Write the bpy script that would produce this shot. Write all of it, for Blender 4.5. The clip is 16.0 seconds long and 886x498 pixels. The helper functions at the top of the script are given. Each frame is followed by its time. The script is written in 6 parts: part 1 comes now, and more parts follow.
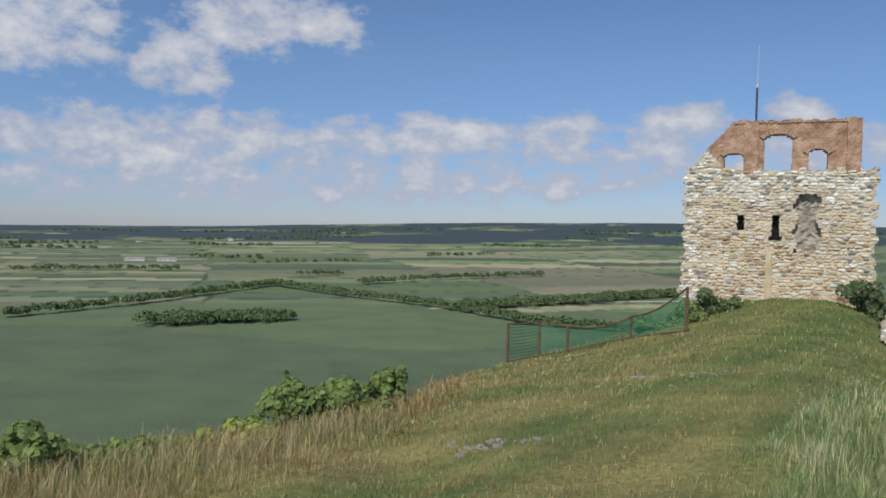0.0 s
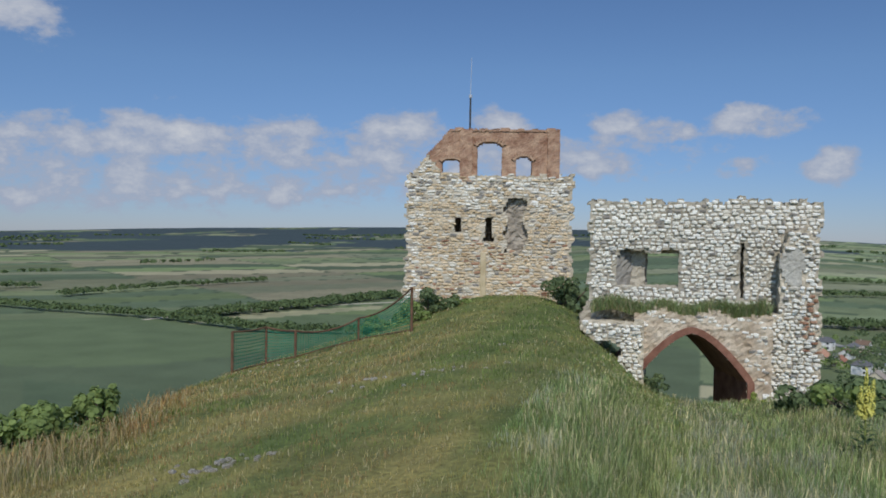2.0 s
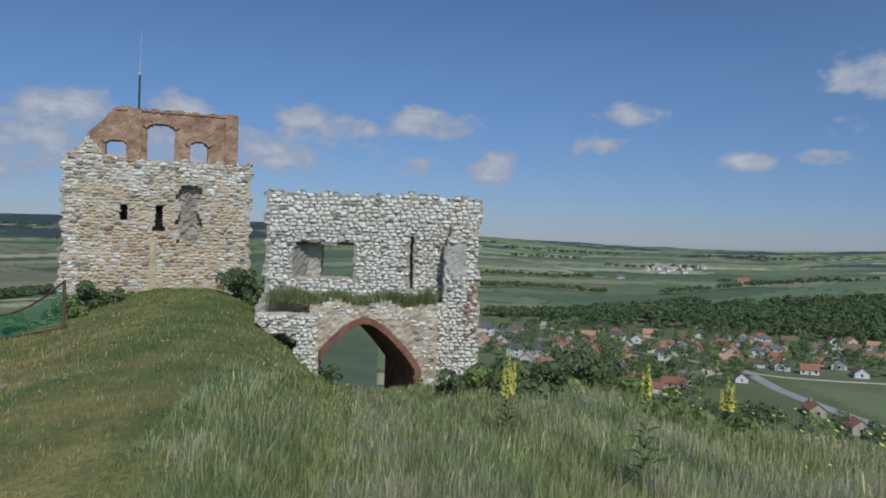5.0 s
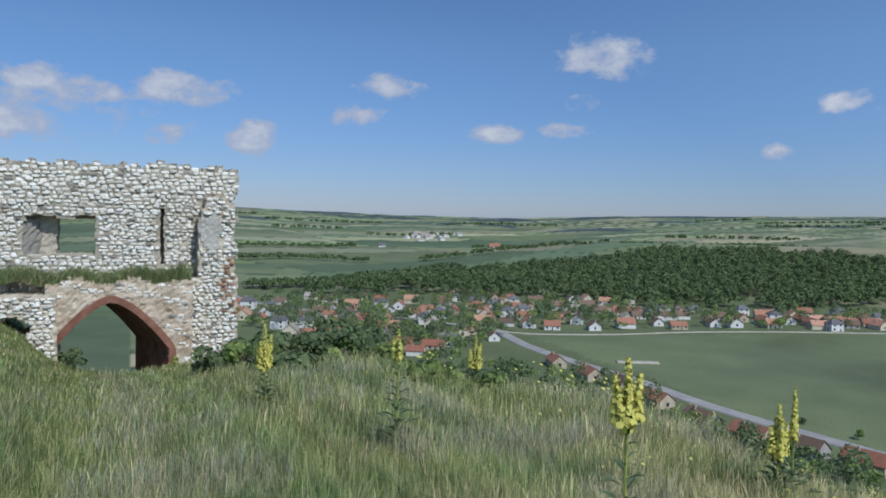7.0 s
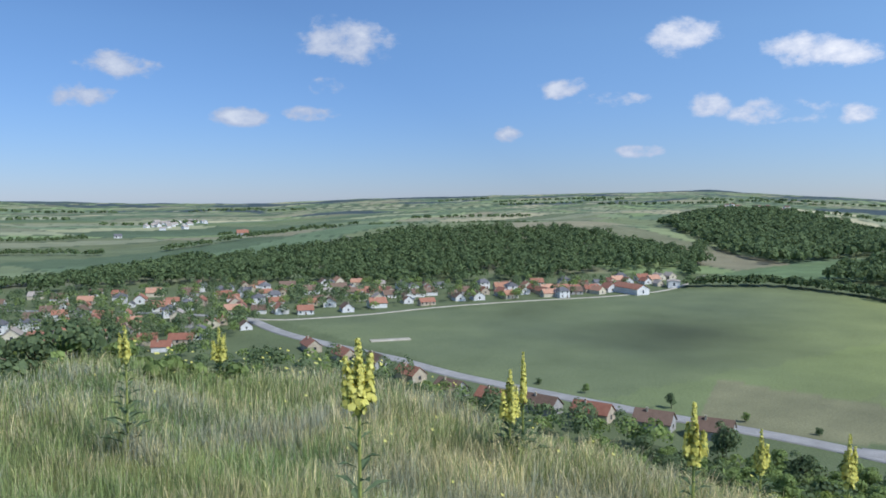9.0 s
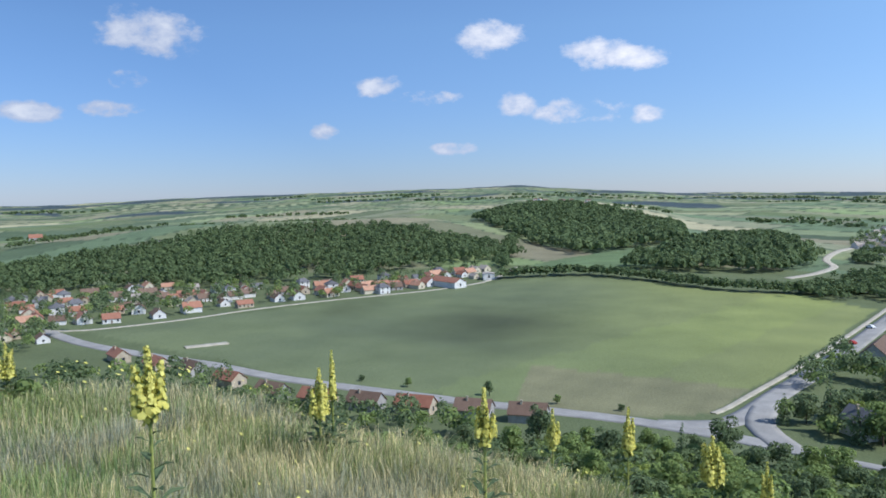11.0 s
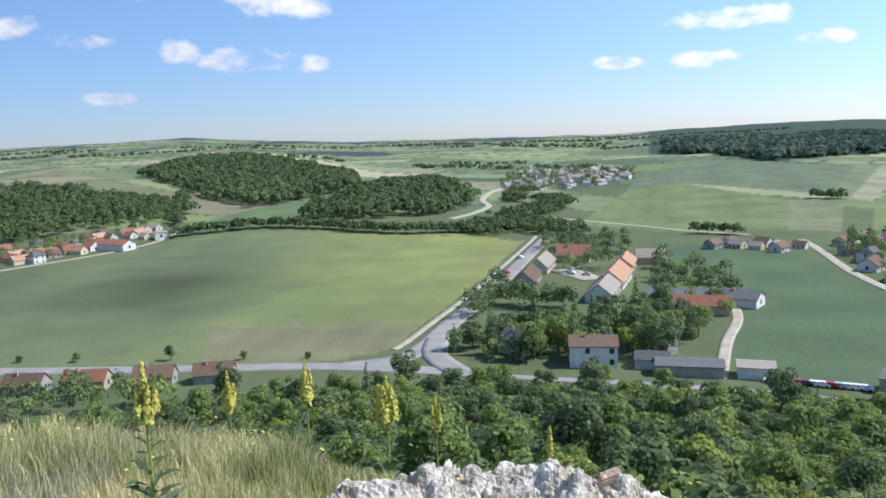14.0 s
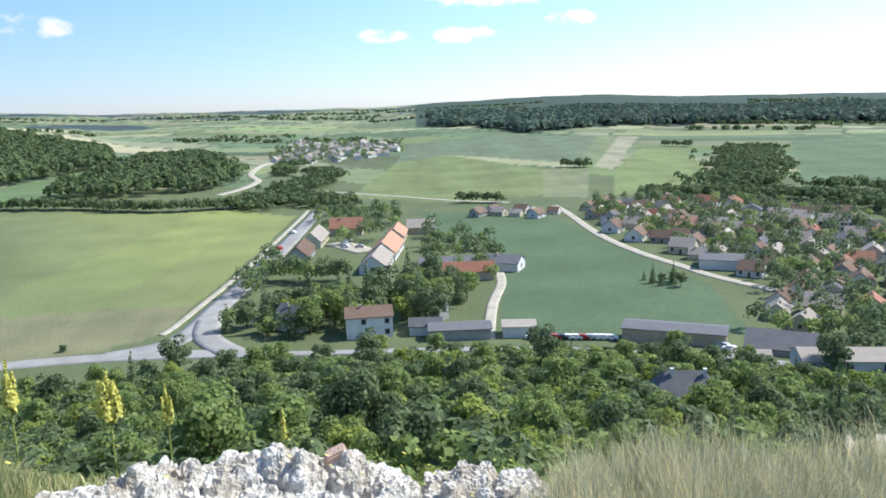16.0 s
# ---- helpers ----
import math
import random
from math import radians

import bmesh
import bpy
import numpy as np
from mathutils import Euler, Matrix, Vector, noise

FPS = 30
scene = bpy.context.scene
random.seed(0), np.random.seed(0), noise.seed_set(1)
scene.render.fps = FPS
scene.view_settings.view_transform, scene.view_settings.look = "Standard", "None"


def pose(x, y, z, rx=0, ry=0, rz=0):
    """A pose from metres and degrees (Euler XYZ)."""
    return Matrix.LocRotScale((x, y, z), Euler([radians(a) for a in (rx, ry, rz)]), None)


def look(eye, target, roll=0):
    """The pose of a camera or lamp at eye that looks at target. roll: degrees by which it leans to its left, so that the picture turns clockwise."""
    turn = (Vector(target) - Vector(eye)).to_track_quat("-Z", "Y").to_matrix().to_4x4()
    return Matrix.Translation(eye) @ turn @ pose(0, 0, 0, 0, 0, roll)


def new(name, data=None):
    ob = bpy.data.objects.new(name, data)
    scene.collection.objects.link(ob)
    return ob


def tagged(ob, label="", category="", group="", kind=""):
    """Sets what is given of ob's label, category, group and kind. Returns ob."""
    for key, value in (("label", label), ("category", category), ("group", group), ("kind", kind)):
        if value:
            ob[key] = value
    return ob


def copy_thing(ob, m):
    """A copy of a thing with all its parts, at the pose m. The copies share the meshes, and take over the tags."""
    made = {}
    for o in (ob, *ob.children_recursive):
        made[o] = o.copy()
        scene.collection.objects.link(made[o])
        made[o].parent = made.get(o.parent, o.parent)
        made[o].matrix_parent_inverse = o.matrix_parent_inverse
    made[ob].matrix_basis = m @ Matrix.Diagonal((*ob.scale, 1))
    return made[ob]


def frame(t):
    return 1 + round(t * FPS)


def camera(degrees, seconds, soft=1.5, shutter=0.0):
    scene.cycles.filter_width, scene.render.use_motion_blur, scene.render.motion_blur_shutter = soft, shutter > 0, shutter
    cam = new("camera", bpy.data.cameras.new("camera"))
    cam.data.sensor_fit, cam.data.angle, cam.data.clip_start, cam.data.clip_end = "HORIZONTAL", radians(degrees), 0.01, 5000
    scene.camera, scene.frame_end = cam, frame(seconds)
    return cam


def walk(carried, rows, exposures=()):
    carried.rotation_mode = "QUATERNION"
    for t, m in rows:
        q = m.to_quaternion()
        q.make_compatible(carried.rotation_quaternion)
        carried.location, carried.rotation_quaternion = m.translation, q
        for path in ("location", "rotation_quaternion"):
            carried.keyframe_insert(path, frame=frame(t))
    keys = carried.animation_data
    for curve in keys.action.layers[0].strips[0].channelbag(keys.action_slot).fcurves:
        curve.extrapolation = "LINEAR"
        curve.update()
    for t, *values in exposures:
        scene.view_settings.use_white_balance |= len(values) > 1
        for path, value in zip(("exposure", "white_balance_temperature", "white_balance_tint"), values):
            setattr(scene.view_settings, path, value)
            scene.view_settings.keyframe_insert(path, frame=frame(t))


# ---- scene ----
from collections import defaultdict

EYE = 1.7


def aim(yaw, pitch, roll, x, y, z):
    """A camera pose from its compass bearing, its tilt and its lean in degrees."""
    a, b = radians(yaw), radians(pitch)
    eye = Vector((x, y, z))
    return look(eye, eye + Vector((math.sin(a) * math.cos(b), math.cos(a) * math.cos(b), math.sin(b))), roll)


cam = camera(58.35, 16.0, soft=1.75)
walk(cam, [
    (0.0, aim(-11.98, -1.80, 1.33, -0.153, -0.499, 1.790)),
    (0.5, aim(-7.66, -1.15, 2.33, -0.115, -0.373, 1.765)),
    (1.0, aim(-3.02, -1.07, 1.74, -0.131, -0.232, 1.741)),
    (1.5, aim(2.61, -1.29, 0.81, -0.233, -0.093, 1.703)),
    (2.0, aim(7.80, -1.09, 0.93, -0.289, -0.000, 1.722)),
    (2.5, aim(11.63, -1.32, 1.40, -0.279, 0.030, 1.719)),
    (3.0, aim(14.98, -1.15, 1.70, -0.203, 0.107, 1.717)),
    (3.5, aim(16.85, -1.64, 2.61, -0.109, 0.174, 1.701)),
    (4.0, aim(20.29, -1.66, 2.80, -0.050, 0.176, 1.692)),
    (4.5, aim(23.37, -1.24, 2.44, 0.015, 0.198, 1.681)),
    (5.0, aim(30.32, -1.04, 2.02, 0.080, 0.291, 1.677)),
    (5.2, aim(34.78, -1.10, 2.33, 0.114, 0.346, 1.672)),
    (7.3, aim(49.03, -2.59, 1.26, 0.155, 0.188, 1.687)),
    (7.5, aim(50.48, -2.47, 1.23, 0.170, 0.178, 1.676)),
    (8.0, aim(53.34, -2.79, 1.01, 0.202, 0.145, 1.683)),
    (8.5, aim(59.05, -3.15, 0.24, 0.264, 0.161, 1.676)),
    (9.0, aim(65.29, -3.70, -0.11, 0.307, 0.184, 1.670)),
    (9.5, aim(70.86, -4.27, -0.64, 0.340, 0.208, 1.661)),
    (9.7, aim(73.04, -4.44, -0.57, 0.334, 0.220, 1.664)),
    (11.8, aim(79.99, -3.94, -0.78, 0.196, -0.075, 1.696)),
    (12.0, aim(80.99, -4.03, -0.67, 0.197, -0.076, 1.696)),
    (12.5, aim(85.80, -4.75, -1.37, 0.189, -0.092, 1.711)),
    (13.0, aim(92.04, -5.96, -1.41, 0.282, -0.089, 1.703)),
    (13.5, aim(97.11, -7.30, -1.77, 0.360, -0.078, 1.691)),
    (14.0, aim(101.18, -8.14, -2.23, 0.361, -0.071, 1.692)),
    (14.5, aim(103.77, -9.48, -2.38, 0.334, -0.139, 1.701)),
    (15.0, aim(107.95, -10.39, -2.01, 0.321, -0.256, 1.702)),
    (15.5, aim(111.81, -11.00, -1.43, 0.302, -0.366, 1.702)),
    (16.0, aim(117.52, -10.64, -1.98, 0.331, -0.446, 1.693)),
], exposures=[(0.0, -0.28, 6650, 10), (1.5, -0.46, 6400, 10), (3.5, -0.64, 6200, 10), (5.0, -0.68, 6100, 10), (8.0, -0.22, 5950, 10), (12.5, 0.05, 6050, 11), (14.0, 0.2, 6250, 11), (16.0, 0.5, 6300, 9)])

# ---- daylight ----
SUN_AZ, SUN_EL = 192.0, 48.0
world = bpy.data.worlds.new("daylight")
scene.world = world
world.use_nodes = True


def build_sky():
    nt = world.node_tree
    N, L = nt.nodes, nt.links
    N.clear()
    out = N.new("ShaderNodeOutputWorld")
    bg = N.new("ShaderNodeBackground")
    bg.inputs["Strength"].default_value = 0.1
    L.new(bg.outputs[0], out.inputs[0])
    sky = N.new("ShaderNodeTexSky")
    sky.sky_type = "NISHITA"
    sky.sun_disc = False
    sky.sun_elevation, sky.sun_rotation = radians(SUN_EL), radians(SUN_AZ)
    sky.altitude, sky.air_density, sky.dust_density, sky.ozone_density = 300, 1.0, 0.05, 4.0
    tc = N.new("ShaderNodeTexCoord")
    wob = N.new("ShaderNodeTexNoise")
    wob.inputs["Scale"].default_value, wob.inputs["Detail"].default_value = 21, 7
    wob.inputs["Roughness"].default_value = 0.62
    squash = N.new("ShaderNodeMapping")
    squash.inputs["Scale"].default_value = (1, 1, 1.7)
    L.new(tc.outputs["Generated"], squash.inputs[0])
    L.new(squash.outputs[0], wob.inputs["Vector"])
    state = {"last": None, "shade": None}

    def math_node(op, a, b=None):
        m = N.new("ShaderNodeMath")
        m.operation = op
        for i, v in enumerate((a, b)):
            if v is None:
                continue
            if isinstance(v, (int, float)):
                m.inputs[i].default_value = v
            else:
                L.new(v, m.inputs[i])
        return m.outputs[0]

    def cloud(az, el, half_w, half_h, strength=1.0):
        """A cumulus at that bearing and height, half sizes in degrees, fainter under strength 1."""
        turn = N.new("ShaderNodeMapping")
        turn.vector_type = "TEXTURE"
        turn.inputs["Rotation"].default_value = (radians(el), 0, radians(-az))
        turn.inputs["Scale"].default_value = (radians(half_w), 1000.0, radians(half_h))
        L.new(tc.outputs["Generated"], turn.inputs[0])
        ln = N.new("ShaderNodeVectorMath")
        ln.operation = "LENGTH"
        L.new(turn.outputs[0], ln.inputs[0])
        d = math_node("MULTIPLY", math_node("SUBTRACT", 1.0, ln.outputs["Value"]), 1.0)
        d = math_node("MINIMUM", d, strength - 0.5)
        state["last"] = d if state["last"] is None else math_node("MAXIMUM", state["last"], d)

    cloud(-26.1, 13.2, 5.0, 2.6)
    cloud(-30.1, 10.6, 3.6, 2.6)
    cloud(-39.1, 12.0, 6.5, 3.2)
    cloud(-20.6, 13.6, 3.0, 2.0)
    cloud(-11.7, 6.2, 8.0, 2.0)
    cloud(-4.2, 6.3, 4.5, 1.9)
    cloud(4.8, 7.0, 5.0, 1.8)
    cloud(11.3, 7.5, 3.5, 1.5)
    cloud(-30.6, 5.2, 14.0, 2.6, 1.0)
    cloud(-12.7, 4.4, 24.0, 3.0, 0.88)
    cloud(-25.6, 3.2, 26.0, 2.2, 0.85)
    cloud(11.3, 5.6, 16.0, 2.0, 0.85)
    cloud(-37.6, 4.8, 8.0, 2.2, 0.9)
    cloud(0.8, 3.6, 2.4, 0.8, 0.85)
    cloud(19.9, 8.0, 2.4, 1.0)
    cloud(22.9, 7.3, 2.6, 1.0, 0.85)
    cloud(29.2, 7.8, 3.6, 1.2)
    cloud(33.8, 4.9, 2.0, 1.5)
    cloud(27.9, 4.7, 1.6, 0.9, 0.9)
    cloud(43.6, 8.9, 2.4, 0.9, 0.9)
    cloud(40.6, 6.5, 2.2, 0.9)
    cloud(58.2, 10.9, 3.4, 1.5)
    cloud(51.4, 5.6, 2.1, 0.7, 0.95)
    cloud(55.8, 5.9, 2.2, 0.7, 0.95)
    cloud(57.0, 7.8, 1.4, 0.7, 0.7)
    cloud(73.8, 7.6, 1.7, 0.8)
    cloud(77.0, 6.8, 2.4, 0.6, 0.68)
    cloud(82.2, 11.0, 2.4, 1.3)
    cloud(88.8, 9.4, 2.0, 1.3)
    cloud(91.5, 9.2, 2.6, 1.1)
    cloud(83.8, 6.2, 1.6, 0.8, 0.9)
    cloud(88.0, 5.6, 3.2, 0.9, 0.7)
    cloud(92.9, 5.3, 1.2, 0.7)
    cloud(70.1, 4.4, 1.0, 0.6)
    cloud(79.1, 3.2, 1.9, 0.45, 0.8)
    cloud(121.3, 6.9, 4.0, 0.8, 0.85)
    cloud(127.0, 5.3, 2.0, 0.6, 0.8)
    cloud(119.6, 4.4, 2.2, 0.6, 0.75)
    cloud(113.8, 4.5, 1.8, 0.5, 0.75)
    wobble = math_node("MULTIPLY", math_node("SUBTRACT", wob.outputs["Fac"], 0.48), 2.2)
    dens = math_node("ADD", state["last"], wobble)
    ramp = N.new("ShaderNodeMapRange")
    ramp.interpolation_type = "SMOOTHSTEP"
    ramp.inputs["From Min"].default_value, ramp.inputs["From Max"].default_value = 0.0, 0.5
    L.new(dens, ramp.inputs["Value"])
    lit = N.new("ShaderNodeMix")
    lit.data_type = "RGBA"
    lit.inputs["A"].default_value = (5.0, 5.6, 7.0, 1)
    lit.inputs["B"].default_value = (8.2, 8.3, 8.6, 1)
    tone = N.new("ShaderNodeMapRange")
    tone.inputs["From Min"].default_value, tone.inputs["From Max"].default_value = 0.42, 1.0
    L.new(dens, tone.inputs["Value"])
    L.new(tone.outputs[0], lit.inputs["Factor"])
    mix = N.new("ShaderNodeMix")
    mix.data_type = "RGBA"
    L.new(math_node("MULTIPLY", ramp.outputs[0], 0.92), mix.inputs["Factor"])
    air = N.new("ShaderNodeMix")
    air.data_type, air.blend_type = "RGBA", "MULTIPLY"
    air.inputs["Factor"].default_value = 1.0
    rise, low, haze = N.new("ShaderNodeSeparateXYZ"), N.new("ShaderNodeMapRange"), N.new("ShaderNodeMix")
    haze.data_type = "RGBA"
    haze.inputs["A"].default_value, haze.inputs["B"].default_value = (0.57, 0.68, 1.02, 1), (0.84, 0.95, 1.11, 1)
    low.inputs["From Min"].default_value, low.inputs["From Max"].default_value = 0.0, 0.2
    L.new(tc.outputs["Generated"], rise.inputs[0])
    L.new(rise.outputs["Z"], low.inputs["Value"])
    L.new(low.outputs[0], haze.inputs["Factor"])
    L.new(haze.outputs["Result"], air.inputs["B"])
    L.new(sky.outputs[0], air.inputs["A"])
    # brighter, whiter air towards the sun
    toward, near_sun, glare, veil = N.new("ShaderNodeVectorMath"), N.new("ShaderNodeMapRange"), N.new("ShaderNodeMix"), N.new("ShaderNodeMix")
    toward.operation = "DOT_PRODUCT"
    toward.inputs[1].default_value = (math.sin(radians(SUN_AZ)) * math.cos(radians(SUN_EL)), math.cos(radians(SUN_AZ)) * math.cos(radians(SUN_EL)), math.sin(radians(SUN_EL)))
    near_sun.inputs["From Min"].default_value, near_sun.inputs["From Max"].default_value = -0.32, 0.5
    glare.data_type = veil.data_type = "RGBA"
    veil.blend_type = "MULTIPLY"
    veil.inputs["Factor"].default_value = 1.0
    glare.inputs["A"].default_value, glare.inputs["B"].default_value = (1, 1, 1, 1), (2.05, 1.85, 1.6, 1)
    L.new(tc.outputs["Generated"], toward.inputs[0])
    L.new(toward.outputs["Value"], near_sun.inputs["Value"])
    L.new(near_sun.outputs[0], glare.inputs["Factor"])
    L.new(air.outputs["Result"], mix.inputs["A"])
    L.new(mix.outputs["Result"], veil.inputs["A"])
    L.new(glare.outputs["Result"], veil.inputs["B"])
    L.new(lit.outputs["Result"], mix.inputs["B"])
    L.new(veil.outputs["Result"], bg.inputs["Color"])


build_sky()
sun = new("sun", bpy.data.lights.new("sun", "SUN"))
sun.data.energy, sun.data.angle, sun.data.color = 4.8, radians(0.55), (1.0, 0.955, 0.88)
sun.matrix_world = look((60 * math.sin(radians(SUN_AZ)) * math.cos(radians(SUN_EL)),
                         60 * math.cos(radians(SUN_AZ)) * math.cos(radians(SUN_EL)),
                         60 * math.sin(radians(SUN_EL))), (0, 0, 0))


# ---- materials ----
def surface(name, dark, light, scale=3.0, rough=0.9, bump=0.3, fine=40.0, pieces=False, attr="", metal=0.0, detail=5.0, fleck=0.25, trans=0.0):
    """A matt surface that varies between two colours at two scales. pieces: varies from piece to piece; attr: takes its colour from the mesh."""
    m = bpy.data.materials.new(name)
    m.use_nodes = True
    nt = m.node_tree
    N, L = nt.nodes, nt.links
    b = N["Principled BSDF"]
    b.inputs["Roughness"].default_value, b.inputs["Metallic"].default_value = rough, metal
    b.inputs["Specular IOR Level"].default_value = 0.25
    tc = N.new("ShaderNodeTexCoord")
    big, small = N.new("ShaderNodeTexNoise"), N.new("ShaderNodeTexNoise")
    for n, s in ((big, scale), (small, fine)):
        n.inputs["Scale"].default_value, n.inputs["Detail"].default_value = s, detail
        L.new(tc.outputs["Object"], n.inputs["Vector"])
    spread = N.new("ShaderNodeMapRange")
    spread.inputs["From Min"].default_value, spread.inputs["From Max"].default_value = 0.3, 0.7
    L.new(big.outputs["Fac"], spread.inputs["Value"])
    fac = spread.outputs[0]
    if pieces:
        oi, ge = N.new("ShaderNodeObjectInfo"), N.new("ShaderNodeNewGeometry")
        add, fr, mean = N.new("ShaderNodeMath"), N.new("ShaderNodeMath"), N.new("ShaderNodeMix")
        L.new(oi.outputs["Random"], add.inputs[0])
        L.new(ge.outputs["Random Per Island"], add.inputs[1])
        fr.operation = "FRACT"
        L.new(add.outputs[0], fr.inputs[0])
        mean.data_type = "FLOAT"
        mean.inputs["Factor"].default_value = 0.65
        L.new(fac, mean.inputs["A"])
        L.new(fr.outputs[0], mean.inputs["B"])
        fac = mean.outputs["Result"]
    ramp = N.new("ShaderNodeMix")
    ramp.data_type = "RGBA"
    L.new(fac, ramp.inputs["Factor"])
    if attr:
        at = N.new("ShaderNodeAttribute")
        at.attribute_name = attr
        for key, k in (("A", dark), ("B", light)):
            mul = N.new("ShaderNodeMix")
            mul.data_type, mul.blend_type = "RGBA", "MULTIPLY"
            mul.inputs["Factor"].default_value = 1.0
            L.new(at.outputs["Color"], mul.inputs["A"])
            mul.inputs["B"].default_value = (*k, 1)
            L.new(mul.outputs["Result"], ramp.inputs[key])
    else:
        ramp.inputs["A"].default_value, ramp.inputs["B"].default_value = (*dark, 1), (*light, 1)
    speck = N.new("ShaderNodeMix")
    speck.data_type, speck.blend_type = "RGBA", "MULTIPLY"
    speck.inputs["Factor"].default_value = fleck
    L.new(ramp.outputs["Result"], speck.inputs["A"])
    grey = N.new("ShaderNodeMapRange")
    grey.inputs["From Min"].default_value, grey.inputs["From Max"].default_value = 0.3, 0.7
    grey.inputs["To Min"].default_value, grey.inputs["To Max"].default_value = 0.3, 1.25
    L.new(small.outputs["Fac"], grey.inputs["Value"])
    L.new(grey.outputs[0], speck.inputs["B"])
    L.new(speck.outputs["Result"], b.inputs["Base Color"])
    if bump:
        bp = N.new("ShaderNodeBump")
        bp.inputs["Strength"].default_value, bp.inputs["Distance"].default_value = bump, 1.2 / fine
        L.new(small.outputs["Fac"], bp.inputs["Height"])
        L.new(bp.outputs[0], b.inputs["Normal"])
    if trans:
        tr, ms = N.new("ShaderNodeBsdfTranslucent"), N.new("ShaderNodeMixShader")
        ms.inputs[0].default_value = trans
        L.new(speck.outputs["Result"], tr.inputs["Color"])
        L.new(b.outputs[0], ms.inputs[1])
        L.new(tr.outputs[0], ms.inputs[2])
        L.new(ms.outputs[0], N["Material Output"].inputs[0])
    return m


M_LAND = surface("land", (0.84, 0.84, 0.82), (1.12, 1.1, 1.08), 0.035, 0.95, 0.25, 1.3, attr="crop", fleck=0.3)
M_TURF = surface("turf", (0.7, 0.72, 0.68), (1.2, 1.15, 1.1), 0.7, 0.95, 0.6, 14.0, attr="crop", fleck=0.55)
M_LIME = surface("limestone", (0.5, 0.46, 0.38), (0.8, 0.76, 0.66), 1.3, 0.9, 0.5, 30, pieces=True)
M_OCHRE = surface("ochre_stone", (0.42, 0.3, 0.17), (0.8, 0.66, 0.46), 0.9, 0.9, 0.5, 30, pieces=True)
M_MORTAR = surface("lime_mortar", (0.4, 0.34, 0.25), (0.62, 0.55, 0.43), 1.1, 0.95, 0.6, 18)
M_PLASTER = surface("old_plaster", (0.34, 0.27, 0.2), (0.5, 0.42, 0.33), 1.5, 0.9, 0.4, 14)


# ---- land ----
RIM = [(-180, 9, -.4), (-120.65, 9, -.5), (-60.65, 9, -1.0), (-40.65, 9, -1.1), (-25.65, 11.5, -1.5), (-15.25, 15.5, -2.0), (-10.65, 23, -2.7), (-5.65, 31, -3.45),
       (-0.65, 36, -3.5), (3.35, 38, -3.1), (7.35, 41, -2.7), (11.35, 44, -2.5), (16.35, 42, -2.4), (19.35, 30, -3.0), (21.85, 26, -3.7), (28.35, 25, -3.25), (33.35, 21, -2.1),
       (41, 16, -1.2), (47, 13, -1.1), (54, 12, -.95), (60, 10.5, -.75), (70, 8, -.75), (78, 7, -.65), (86, 6.3, -.6),
       (95, 5.6, -.65), (105, 5.0, -.7), (125, 5.0, -.85), (140, 5.5, -.9), (150, 6, -.85), (180, 9, -.4)]
RIM_AZ = np.arange(-180.0, 181.0, 1.0)
RIM_R, RIM_Z = (np.convolve(np.pad(np.interp(RIM_AZ, [c[0] for c in RIM], [c[k] for c in RIM]), 3, mode="wrap"), np.array([1, 2, 3, 4, 3, 2, 1]) / 16, "valid") for k in (1, 2))
DROP_D, DROP_Z = [0, 3, 8, 15, 35, 95, 145, 205, 6000], [0, 1.75, 5.2, 10.5, 21.5, 40, 53, 62.5, 62.5]
SKYLINE_AZ = [-180, -60, -40, -30, -17, -9, 5, 18, 34, 41, 48, 53, 59, 73, 84, 89, 95, 113, 122, 128, 134, 146, 180]
SKYLINE_EL = [-.5, -.7, -.69, -.58, -.11, .16, .44, .45, -.1, -.3, -.4, -.4, -.1, .2, .45, .1, -.25, -.4, -.1, 0, -.3, -.5, -.5]
FLOOR = -64.0


def smooth(v):
    v = np.clip(v, 0, 1)
    return v * v * (3 - 2 * v)


def waves(x, y, size, seed=0.0):
    """Soft unevenness of about -1 to 1, with features of that size."""
    k = 2 * math.pi / size
    return (np.sin(k * (x + 0.37 * y) + seed) * np.cos(k * (0.83 * y - 0.29 * x) * 1.13 + 1.7 * seed)
            + 0.5 * np.sin(k * 2.1 * (0.6 * x - y) + 2.3 * seed) * np.cos(k * 1.9 * (x + 0.2 * y) + seed)
            + 0.3 * np.sin(k * 4.3 * (0.9 * x + 0.5 * y) + seed) * np.cos(k * 4.7 * (0.4 * x - y))) / 1.5


